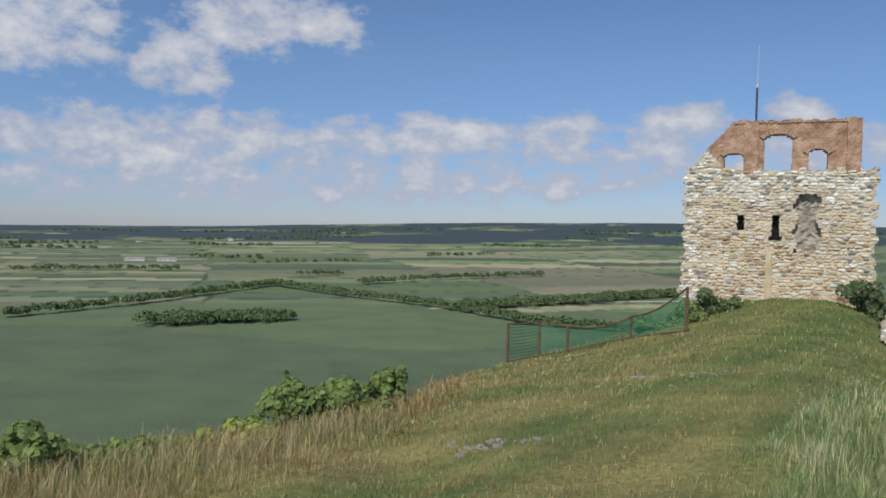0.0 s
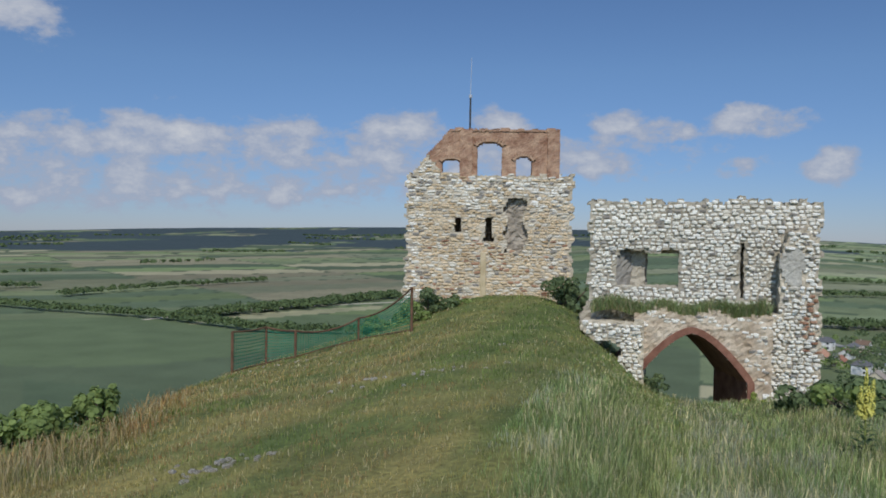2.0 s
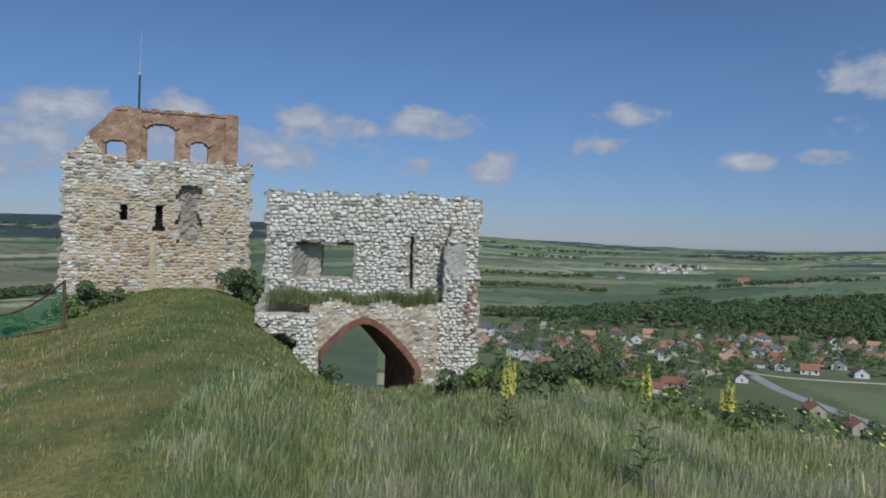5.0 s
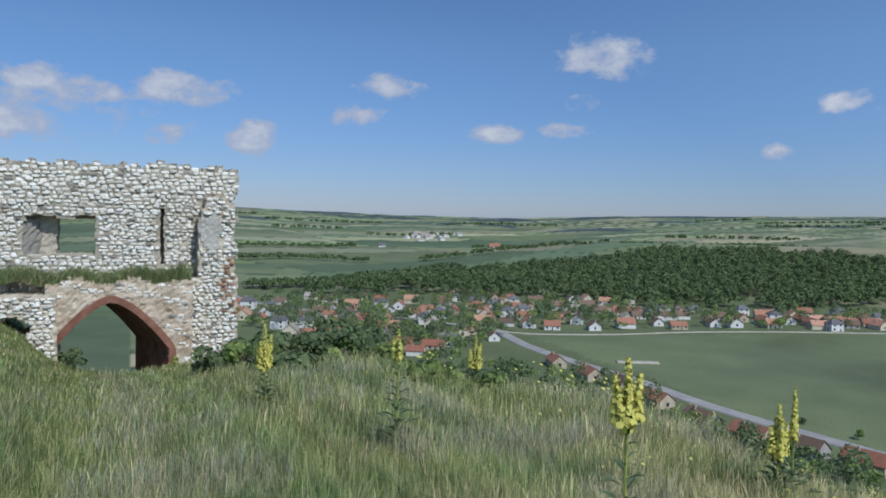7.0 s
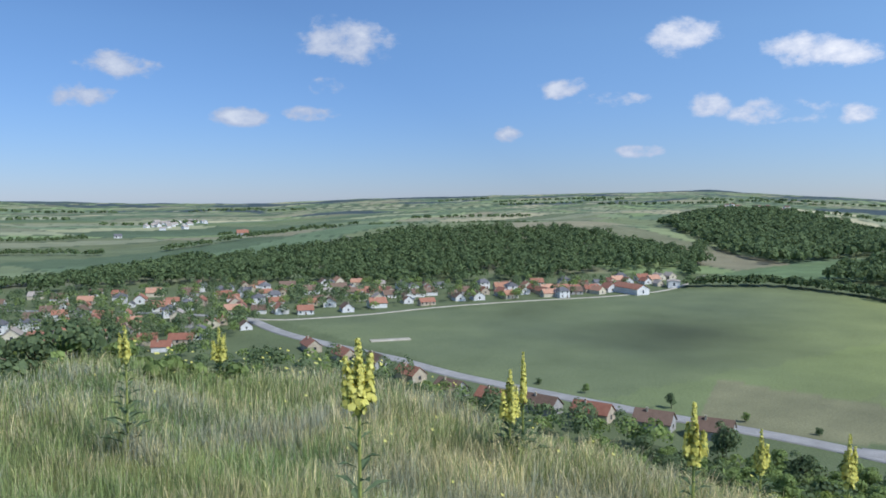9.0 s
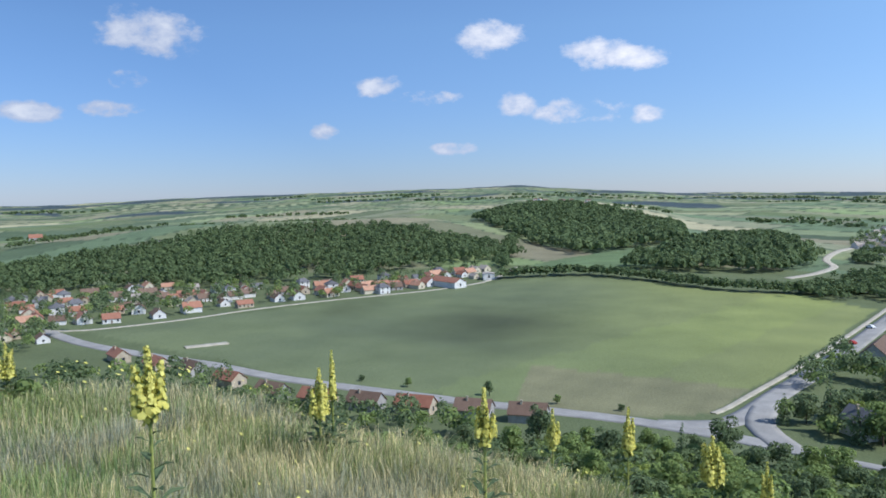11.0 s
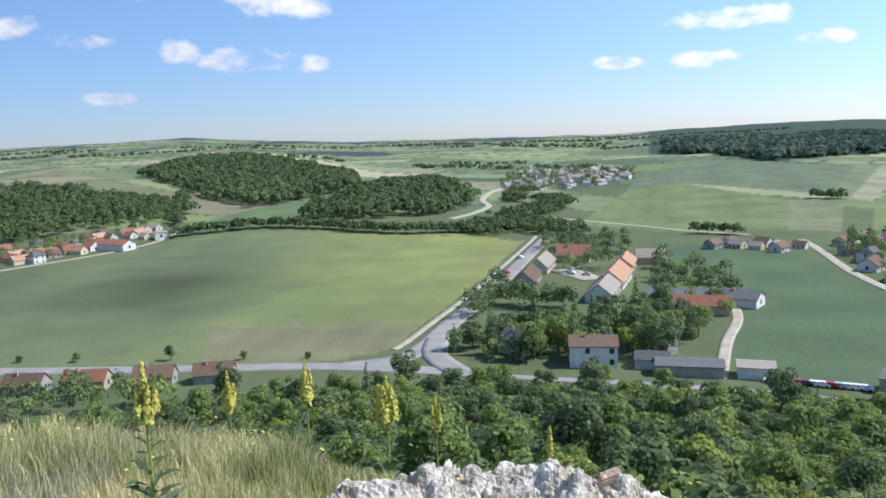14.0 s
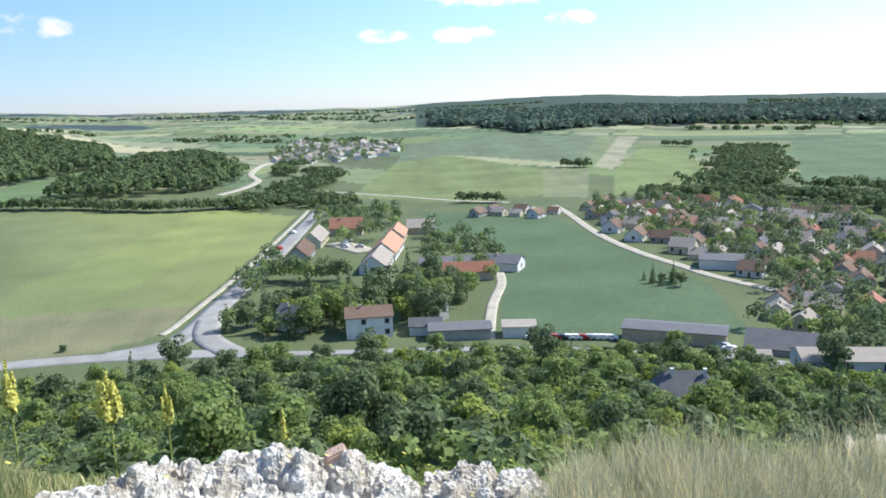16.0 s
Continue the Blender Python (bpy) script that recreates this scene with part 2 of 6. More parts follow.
def land(x, y):
    """The height of the land at those places."""
    x, y = np.asarray(x, float), np.asarray(y, float)
    r, az = np.hypot(x, y), np.degrees(np.arctan2(x, y))
    rim_r, rim_z = np.interp(az, RIM_AZ, RIM_R), np.interp(az, RIM_AZ, RIM_Z)
    u = np.minimum(r / rim_r, 1)
    near = rim_z * u ** 1.25 + 1.0 * np.exp(-((x - 7.8) / 6.8) ** 2 - ((y - 37) / 10.5) ** 2)
    near = near + 0.05 * waves(x, y, 3.1) * smooth(r / 3) + 0.02 * waves(x, y, 0.9, 2.0)
    d = np.maximum(r - rim_r, 0)
    hill = near - np.interp(d, DROP_D, DROP_Z) + smooth(d / 20) * smooth((190 - d) / 60) * 1.2 * waves(x, y, 37, 1.0)
    west = smooth((30 - az) / 25) * smooth((az + 170) / 40)
    top = EYE + 4600 * np.tan(np.radians(np.interp(az, SKYLINE_AZ, SKYLINE_EL)))
    u = np.clip((r - 560) / 4040, 0, 1)
    rise = (top - FLOOR) * (west * u ** 1.9 + (1 - west) * u ** 0.85)
    rise = rise + smooth((r - 700) / 900) * (5 - 3 * west) * waves(x, y, 760, 3.0)
    ridge = 24 * np.exp(-((r - 960) / 190) ** 2) * smooth((az - 40) / 22) * smooth((86 - az) / 12)
    ridge = ridge + 20 * np.exp(-((r - 1330) / 240) ** 2) * smooth((az - 79) / 7) * smooth((98 - az) / 7)
    ridge = ridge + 7 * np.exp(-((r - 820) / 120) ** 2) * smooth((az - 91) / 5) * smooth((107 - az) / 6)
    ridge = ridge + 5 * np.exp(-(((x - 620) / 130) ** 2 + ((y + 20) / 120) ** 2))
    return np.maximum(hill, FLOOR) + rise + ridge


def at(az, r):
    return r * math.sin(radians(az)), r * math.cos(radians(az))


def height(x, y):
    return float(land(x, y))


def inside(x, y, corners):
    """Whether places lie in a polygon."""
    hit = np.zeros(np.shape(x), bool)
    for (x0, y0), (x1, y1) in zip(corners, corners[1:] + corners[:1]):
        if y0 != y1:
            hit ^= ((y0 > y) != (y1 > y)) & (x < (x1 - x0) * (y - y0) / (y1 - y0) + x0)
    return hit


def along(x, y, points, width):
    """Whether places lie within a strip along a line of points."""
    hit = np.zeros(np.shape(x), bool)
    for (x0, y0), (x1, y1) in zip(points, points[1:]):
        dx, dy = x1 - x0, y1 - y0
        u = np.clip(((x - x0) * dx + (y - y0) * dy) / (dx * dx + dy * dy), 0, 1)
        hit |= np.hypot(x - x0 - u * dx, y - y0 - u * dy) < width / 2
    return hit


BIG_FIELD = [(345, 256), (415, 192), (480, 143), (520, 98), (558, 70), (569, 18), (545, -30), (510, -66), (504, -113), (450, -138), (355, -91), (302, -64), (264, -43), (240, -31), (233, -22), (232, -8), (233, 14), (246, 44), (254, 83), (271, 123), (292, 155), (307, 189), (328, 224)]
CROSS_FIELD = [(420, -205), (352, -254), (292, -232), (244, -218), (208, -206), (192, -203), (146, -170), (178, -120), (184, -113), (224, -139), (261, -164), (291, -181), (330, -166)]
SLOPE_FIELDS = [([(519, -199), (732, -331), (771, -410), (567, -395), (442, -308), (436, -247)], (.165, .205, .085)),
                ([(567, -395), (537, -421), (409, -320), (429, -299)], (.2, .22, .12)),
                ([(580, -442), (865, -697), (838, -708), (552, -440)], (.17, .21, .105)),
                ([(552, -440), (838, -708), (812, -719), (524, -437)], (.3, .29, .19)),
                ([(523, -439), (658, -583), (630, -620), (445, -468), (379, -415), (408, -342)], (.18, .225, .09)),
                ([(627, -783), (594, -1000), (320, -492), (356, -457)], (.115, .165, .085)),
                ([(771, -410), (732, -331), (1000, -480), (1010, -620), (865, -697), (580, -442)], (.14, .18, .105)),
                ([(-104, 565), (42, 688), (43, 716), (-79, 635)], (.3, .29, .17)),
                ([(632, 61), (700, 30), (817, -31), (640, -70), (590, 0)], (.13, .19, .085))]
CROPS = np.array([(.15, .185, .095), (.19, .225, .11), (.105, .15, .08), (.235, .245, .14), (.16, .21, .09), (.31, .29, .18), (.2, .215, .13), (.12, .165, .09)])


def crop_colours(x, y):
    """The colours of turf, crops, bare soil and tracks, plus painted haze and shade."""
    r, az = np.hypot(x, y), np.degrees(np.arctan2(x, y))
    wx, wy = x + 25 * waves(x, y, 900, 4.0), y + 25 * waves(x, y, 700, 5.0)
    zone = az + 7 * waves(x, y, 620, 2.6)
    turn = np.where(az < 28, 0.5, np.where(zone < 75, -0.25, np.where(zone < 108, 0.85, np.where(zone < 127, 0.3, 0.62))))
    a, b = wx * np.cos(turn) + wy * np.sin(turn), wy * np.cos(turn) - wx * np.sin(turn)
    row = np.floor(a / 300)
    width = 62 + 30 * np.sin(row * 7.1)
    strip = np.floor((b + 57 * row) / width)
    margin = np.abs((b + 57 * row) / width - strip - .5) > .5 - 2.6 * np.clip(r / 900, 1, 3) / width
    margin |= np.abs(a / 300 - row - .5) > .5 - 2.2 * np.clip(r / 900, 1, 3) / 300
    h = np.modf(np.abs(np.sin(row * 127.1 + strip * 311.7 + turn * 74.7) * 43758.5453))[0]
    col = CROPS[(h * 7.999).astype(int)].copy()
    h2 = np.modf(np.abs(np.sin(row * 17.3 + strip * 91.7) * 9758.5453))[0]
    # crops paled with distance, which puts haze into their colour
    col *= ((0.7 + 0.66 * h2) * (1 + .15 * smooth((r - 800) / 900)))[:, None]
    col[margin & (h2 > .5)] = (.065, .095, .05)
    gardens = (r < 640) & (az > 28)
    col[gardens] = (.12, .15, .07)
    # woods far out tinted bluish, painting the haze of distance into them
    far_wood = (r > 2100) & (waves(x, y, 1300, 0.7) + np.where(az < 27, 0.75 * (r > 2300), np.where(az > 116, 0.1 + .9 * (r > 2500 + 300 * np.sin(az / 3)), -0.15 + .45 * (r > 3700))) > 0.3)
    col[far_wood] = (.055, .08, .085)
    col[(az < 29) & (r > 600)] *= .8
    west_near = (az < 26) & (r < 640)
    col[west_near] = (.098, .13, .07)
    col[west_near & (r > 470 + 60 * np.sin(az / 9))] = (.115, .155, .075)
    col[(az < 26) & (r < 360 + 30 * np.sin(az / 5)) & (az > -20)] = (.085, .12, .065)
    big = inside(x, y, BIG_FIELD)
    shade = 0.5 + 0.5 * waves(x, y, 210, 2.2)
    # the last term paints the field's sunlit southern side into the crop colour
    col[big] = (np.array([.125, .155, .085]) + shade[:, None] * np.array([.035, .04, .008]) + smooth((70 - y) / 170)[:, None] * np.array([.085, .085, .005]))[big]
    # two soft dark patches paint a cloud's shadow onto the field
    shadowed = np.exp(-(((x - 385) / 55) ** 2 + ((y - 55) / 42) ** 2)) + 0.6 * np.exp(-(((x - 440) / 45) ** 2 + ((y - 150) / 20) ** 2))
    col[big] *= (1 - 0.5 * np.clip(shadowed, 0, 1))[big][:, None]
    strip = big & (np.abs((y + 60) + .62 * (x - 400)) < 26 + 6 * waves(x, y, 60, 3.0))
    col[strip] *= np.array([1.08, 1.1, 1.0])
    corner = big & (x < 285 + .35 * y + 5 * waves(x, y, 30, 2.0)) & (y < 28)
    col[corner] = np.array([.2, .2, .11]) * (1 + .12 * waves(x, y, 25, 6.0))[corner][:, None]
    col[inside(x, y, CROSS_FIELD)] = (.095, .145, .075)
    for corners, tone in SLOPE_FIELDS:
        here = inside(x, y, corners)
        col[here] = np.array(tone) * (1 + .16 * waves(x, y, 95, 1.3) + .1 * waves(x, y, 24, 4.1))[here][:, None]
    wooded = (az > 116) & (r > np.interp(az, [116, 118, 124, 130.4, 139.5, 146.7, 152], [1620, 1535, 1172, 1362, 1395, 1472, 1500]) + 30 * waves(x, y, 140, 2.0))
    col[wooded] = (.05, .078, .055)
    hill = r < np.interp(az, RIM_AZ, RIM_R) + 195
    col[hill] = (.09, .11, .045)
    top = r < np.interp(az, RIM_AZ, RIM_R) + 6
    dry = smooth(0.5 + 0.5 * waves(x, y, 5.3, 1.0) + 0.25 * waves(x, y, 1.4, 3.0))
    turf = np.array([.11, .15, .045]) + (dry * (1 - .6 * smooth((az - 4) / 10)))[:, None] * np.array([.16, .09, .04])
    col[top] = turf[top]
    return col


def sheet(name, xs, ys, zs, mats, colours=None, attr="crop", which=None):
    """A mesh from a grid of places."""
    n, m = xs.shape
    me = bpy.data.meshes.new(name)
    idx = np.arange(n * m).reshape(n, m)
    quads = np.stack([idx[:-1, :-1], idx[:-1, 1:], idx[1:, 1:], idx[1:, :-1]], -1).reshape(-1, 4)
    me.vertices.add(n * m)
    me.vertices.foreach_set("co", np.stack([xs, ys, zs], -1).astype(np.float32).ravel())
    me.loops.add(quads.size)
    me.loops.foreach_set("vertex_index", quads.astype(np.int32).ravel())
    me.polygons.add(len(quads))
    me.polygons.foreach_set("loop_start", np.arange(0, quads.size, 4, dtype=np.int32))
    me.polygons.foreach_set("use_smooth", np.ones(len(quads), bool))
    for mt in mats:
        me.materials.append(mt)
    if which is not None:
        me.polygons.foreach_set("material_index", which[:-1, :-1].astype(np.int32).ravel())
    if colours is not None:
        at_ = me.color_attributes.new(attr, "FLOAT_COLOR", "POINT")
        at_.data.foreach_set("color", np.concatenate([colours, np.ones((len(colours), 1))], 1).astype(np.float32).ravel())
    me.update(calc_edges=True)
    return me


def build_land():
    azs = np.concatenate([np.arange(-52, 156, 0.2), np.arange(156, 308.5, 4.0)])
    rs = [0.0, 0.4]
    while rs[-1] < 46:
        rs.append(rs[-1] + 0.36)
    while rs[-1] < 4680:
        rs.append(rs[-1] * 1.0165)
    rs = np.array(rs)
    A, R = np.meshgrid(np.radians(azs), rs)
    x, y = R * np.sin(A), R * np.cos(A)
    z = land(x, y)
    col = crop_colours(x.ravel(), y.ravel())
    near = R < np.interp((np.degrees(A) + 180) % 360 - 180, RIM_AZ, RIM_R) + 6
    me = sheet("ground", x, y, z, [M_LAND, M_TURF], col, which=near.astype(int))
    tagged(new("ground", me), "grassy castle hill above a wide valley of green fields", "ground", kind="structure")


build_land()


# ---- building blocks ----
def part(name, bm, material, parent, label=""):
    """Links a bmesh as one mesh object under a thing or a part."""
    me = bpy.data.meshes.new(name)
    bm.to_mesh(me)
    bm.free()
    me.materials.append(material)
    ob = new(name, me)
    ob.parent = parent
    if label:
        ob["label"] = label
    return ob


def box(bm, x0, x1, y0, y1, z0, z1):
    v = [bm.verts.new((x, y, z)) for x in (x0, x1) for y in (y0, y1) for z in (z0, z1)]
    for f in ((0, 1, 3, 2), (4, 6, 7, 5), (0, 4, 5, 1), (2, 3, 7, 6), (0, 2, 6, 4), (1, 5, 7, 3)):
        bm.faces.new([v[i] for i in f])
    return v


def thing(name, m, label, category, group="", kind=""):
    ob = new(name)
    ob.matrix_world = m
    return tagged(ob, label, category, group, kind)


def cells(keep, s0, s1, z0, z1, step, y0, y1, rough=0.03, seed=1):
    """A wall of small cells from y0 (front) to y1, solid where keep(s, z) holds: openings go through and edges are ragged."""
    rnd = random.Random(seed)
    bm = bmesh.new()
    ns, nz = round((s1 - s0) / step), round((z1 - z0) / step)
    solid = {(i, k) for i in range(ns) for k in range(nz) if keep(s0 + (i + .5) * step, z0 + (k + .5) * step)}
    pts = {}

    def v(i, k, side):
        key = (i, k, side)
        if key not in pts:
            j = [rnd.uniform(-rough, rough) for _ in range(3)]
            pts[key] = bm.verts.new((s0 + i * step + j[0], (y1 if side else y0) + j[1], z0 + k * step + j[2]))
        return pts[key]
    for i, k in sorted(solid):
        bm.faces.new((v(i, k, 0), v(i + 1, k, 0), v(i + 1, k + 1, 0), v(i, k + 1, 0)))
        bm.faces.new((v(i, k, 1), v(i, k + 1, 1), v(i + 1, k + 1, 1), v(i + 1, k, 1)))
        for di, dk, a, b in ((-1, 0, (0, 0), (0, 1)), (1, 0, (1, 1), (1, 0)), (0, -1, (1, 0), (0, 0)), (0, 1, (0, 1), (1, 1))):
            if (i + di, k + dk) not in solid:
                p, q = (i + a[0], k + a[1]), (i + b[0], k + b[1])
                bm.faces.new((v(*p, 0), v(*q, 0), v(*q, 1), v(*p, 1)))
    return bm


# ---- tower ----
def facing(az, dist):
    """The frame of a wall that faces the hilltop: x to the right along it, y away from the hilltop, heights as they are."""
    x, y = at(az, dist)
    return pose(x, y, 0, 0, 0, -az)


def arch(s, z, s0, s1, z0, z1, rise):
    mid, half = (s0 + s1) / 2, (s1 - s0) / 2
    if not (s0 < s < s1 and z > z0):
        return False
    return z < z1 - rise + rise * math.sqrt(max(0, 1 - ((s - mid) / half) ** 2))


def tower_brick(s, z):
    low = 4.42 if s > -0.95 else 4.2 if s > -1.5 else 4.55
    top = 6.5 + 0.05 * math.sin(s * 3) if s > -1.95 else 6.5 + (s + 1.95) * 1.08
    if not (-3.05 < s < 2.98 and low - 0.05 < z < top):
        return False
    return not (arch(s, z, -2.3, -1.5, 4.5, 5.15, .12) or arch(s, z, -.72, .4, 4.3, 5.95, .22) or arch(s, z, 1.0, 1.76, 4.3, 5.3, .22))


def tower_stone(s, z):
    edge = 3.62 + 0.07 * math.sin(z * 5) + 0.06 * math.sin(z * 13) + (0.1 if z < 0 else 0)
    top = 4.45 + 0.1 * math.sin(s * 9) + (0.35 * max(0, -s - 2.3) if s > -3.1 else 0.1)
    if s < -2.95:
        top = 4.42 + min(.85, max(0, s + 3.65) * 1.35) + .05 * math.sin(s * 23)
    elif s < -2.35:
        top = 5.25 - (s + 2.95) * 1.1 + .05 * math.sin(s * 23)
    elif s < -1.5:
        top += 0.12
    if not (-edge - .26 < s < edge and -2.6 < z < top):
        return False
    if arch(s, z, -2.3, -1.5, 4.5, 5.15, .12) or arch(s, z, -.72, .4, 4.35, 5.95, .22) or arch(s, z, 1.0, 1.76, 4.36, 5.3, .22):
        return False
    if abs(s + 1.5) < .15 and 1.8 < z < 2.5 or abs(s + 0.14) < .15 + (.08 if z < 1.65 else 0) and 1.4 < z < 2.55:
        return False
    return True


def tower_niche(s, z):
    return (0.62 + 0.08 * math.sin(z * 6)) < s < (1.5 + 0.12 * math.sin(z * 4 + 1)) and 1.0 + 0.12 * math.sin(s * 9) < z < 3.45 - 0.25 * abs(s - 1.0)


tower = thing("ruined_tower", facing(10.85, 36.0), "ruined tower of pale rubble stone topped with a red brick wall", "tower")
part("core", cells(lambda s, z: tower_stone(s, z) and not tower_niche(s, z), -4.3, 4.0, -2.6, 5.5, 0.1, 0, 1.3, seed=3), M_MORTAR, tower)
M_BRICK = surface("old_brick", (0.24, 0.125, 0.08), (0.5, 0.34, 0.23), 2.3, 0.9, 0.5, 22)
part("brick_wall", cells(tower_brick, -3.2, 3.1, 4.1, 6.7, 0.08, 0.12, 0.9, 0.012, 5), M_BRICK, tower, "weathered red brick parapet with three arched windows")

# ---- gate ----
def gate_wall(s, z):
    left = -3.62 - 0.05 * math.sin(z * 5) - 0.25 * max(0, -0.2 - z) if z < 1.2 else -3.62 - .05 * math.sin(z * 7)
    right = 3.4 + 0.06 * math.sin(z * 6) + 0.14 * max(0, z - 1.2) - 0.05 * min(0, z)
    top = 2.92 + 0.12 * math.exp(-((s - 1.4) / .4) ** 2) + 0.05 * math.sin(s * 7) + .04 * math.sin(s * 17)
    if not (left < s < right and (-5.5 if s > 1.4 else -1.7 if s < -2.5 else -1.15) < z < top):
        return False
    return not (-1.85 - .0 * z < s < -.72 and .12 < z < 1.25)


gate = thing("ruined_gatehouse", facing(25.3, 27.0), "ruined gatehouse of white rubble stone with a pointed brick arch", "gatehouse")


def gate_wall_open(s, z):
    return gate_wall(s, z) and not (-2.72 + max(0, z - .9) * .3 < s < -.72 and .1 < z < 1.27 + .05 * math.sin(s * 5)) and not (abs(s - 1.25) < .06 and -.2 < z < 1.6)


# gate mortar, darkened to put the shadow between its stones into the colour
M_JOINT = surface("shaded_joints", (0.3, 0.265, 0.2), (0.5, 0.45, 0.36), 1.1, 0.95, 0.6, 18)
part("core", cells(gate_wall_open, -4.2, 4.2, -5.5, 3.2, 0.1, 0, 0.45, seed=8), M_JOINT, gate)
part("back_core", cells(gate_wall, -4.2, 4.2, -5.5, 3.2, 0.1, 0.46, 1.0, seed=9), M_JOINT, gate)


# ---- rubble stones ----
def stone_shape(seed):
    """A chipped block of about one metre a side, its back face at y = 0."""
    rnd = random.Random(seed)
    bm = bmesh.new()
    ring = []
    for y, k in ((0.0, 1.0), (-0.6, 0.97), (-1.0, 0.62)):
        n = 6
        ring.append([bm.verts.new((0.5 * k * max(-1, min(1, 1.25 * math.cos(a))) * rnd.uniform(.86, 1.06), y * rnd.uniform(.85, 1.1),
                                   0.5 * k * max(-1, min(1, 1.3 * math.sin(a))) * rnd.uniform(.86, 1.06)))
                     for a in [2 * math.pi * (i + 0.5) / n + rnd.uniform(-.12, .12) for i in range(n)]])
    for a, b in zip(ring, ring[1:]):
        for i in range(6):
            bm.faces.new((a[i], b[i], b[(i + 1) % 6], a[(i + 1) % 6]))
    bm.faces.new(ring[2][::-1])
    bmesh.ops.recalc_face_normals(bm, faces=bm.faces)
    me = bpy.data.meshes.new("stone")
    bm.to_mesh(me)
    bm.free()
    return me


STONES = [stone_shape(i) for i in range(8)]


def rubble(parent, keep, s0, s1, z0, z1, y, mats, size=(0.17, 0.42), course=(0.12, 0.22), limit=300, pick=None, seed=1, proud=(0.04, 0.11), fit=(.78, .96)):
    """Lays uneven stones in courses on a wall face. mats(s, z, rnd) picks the stone; the first of them are pieces of their own, the rest are joined."""
    rnd = random.Random(seed)
    todo = []
    z = z0
    while z < z1:
        h = rnd.uniform(*course)
        s = s0 + rnd.uniform(-.2, 0)
        while s < s1:
            w = rnd.uniform(*size) * (1.25 if rnd.random() < .15 else 1)
            hh = h * rnd.uniform(.72, 1.08)
            cs, cz = s + w / 2, z + h / 2 + rnd.uniform(-.035, .035)
            if keep(cs, cz) and keep(cs - .36 * w, cz) and keep(cs + .36 * w, cz) and keep(cs, cz + .3 * h) and keep(cs, cz - .3 * h):
                todo.append((cs, cz, w * rnd.uniform(*fit), hh, rnd.uniform(*proud), rnd.uniform(-9, 9), rnd.randrange(8), mats(cs, cz, rnd)))
            s += w + rnd.uniform(.0, .03)
        z += h * 0.97
    picked = sorted(range(len(todo)), key=lambda i: (pick(todo[i][0], todo[i][1]) if pick else 0, -todo[i][2] * todo[i][3]))
    single = set(picked[:limit])
    rest = defaultdict(lambda: ([], []))
    shared = {}
    for i, (cs, cz, w, h, d, turn, kind, mt) in enumerate(todo):
        m = Matrix.LocRotScale((cs, y, cz), Euler((0, radians(turn), 0)), (w, d, h))
        if i in single:
            if (kind, mt) not in shared:
                me = STONES[kind].copy()
                me.materials.append(mt)
                shared[kind, mt] = me
            ob = new("stone", shared[kind, mt])
            ob.parent, ob.matrix_basis = parent, m
        else:
            vs, fs = rest[mt]
            k = len(vs)
            vs.extend((m @ v.co)[:] for v in STONES[kind].vertices)
            fs.extend([k + j for j in p.vertices] for p in STONES[kind].polygons)
    for mt, (vs, fs) in rest.items():
        me = bpy.data.meshes.new("rubble_infill")
        me.from_pydata(vs, [], fs)
        me.materials.append(mt)
        ob = new("rubble_infill", me)
        ob.parent = parent
        ob["kind"] = "stuff"


M_WHITE = surface("white_limestone", (0.7, 0.67, 0.58), (0.95, 0.93, 0.86), 1.3, 0.9, 0.5, 30, pieces=True)
M_RUST = surface("rusty_stone", (0.26, 0.13, 0.075), (0.46, 0.29, 0.19), 1.1, 0.9, 0.5, 30, pieces=True)
M_GREY = surface("grey_stone", (0.20, 0.185, 0.16), (0.40, 0.375, 0.33), 1.1, 0.9, 0.5, 30, pieces=True)
# stain of the breach; behind the slits its dark colour stands for shade
M_STAIN_SHADE = surface("damp_shaded_masonry", (0.2, 0.175, 0.14), (0.5, 0.44, 0.36), 1.6, 0.95, 0.6, 16)
M_TIMBER = surface("pale_timber", (0.42, 0.33, 0.19), (0.6, 0.5, 0.33), 2.0, 0.8, 0.3, 40)
M_STEEL = surface("dark_steel", (0.05, 0.05, 0.055), (0.1, 0.1, 0.1), 4, 0.5, 0.1, 60, metal=0.6)
M_PALE_METAL = surface("pale_metal", (0.5, 0.5, 0.5), (0.65, 0.65, 0.65), 4, 0.4, 0.0, 60, metal=0.3)


def tower_kind(s, z, rnd):
    if z > 3.1 + .4 * math.sin(s * 2) or (s < -3.2 and rnd.random() < .7):
        return rnd.choice((M_WHITE, M_WHITE, M_LIME, M_OCHRE, M_GREY))
    if z < 1.5 and rnd.random() < (.16 if math.sin(s * 1.3 + z * 2) > 0 else .05):
        return M_RUST
    return rnd.choice((M_OCHRE, M_OCHRE, M_OCHRE, M_OCHRE, M_LIME, M_OCHRE, M_GREY if rnd.random() < .4 else M_LIME))


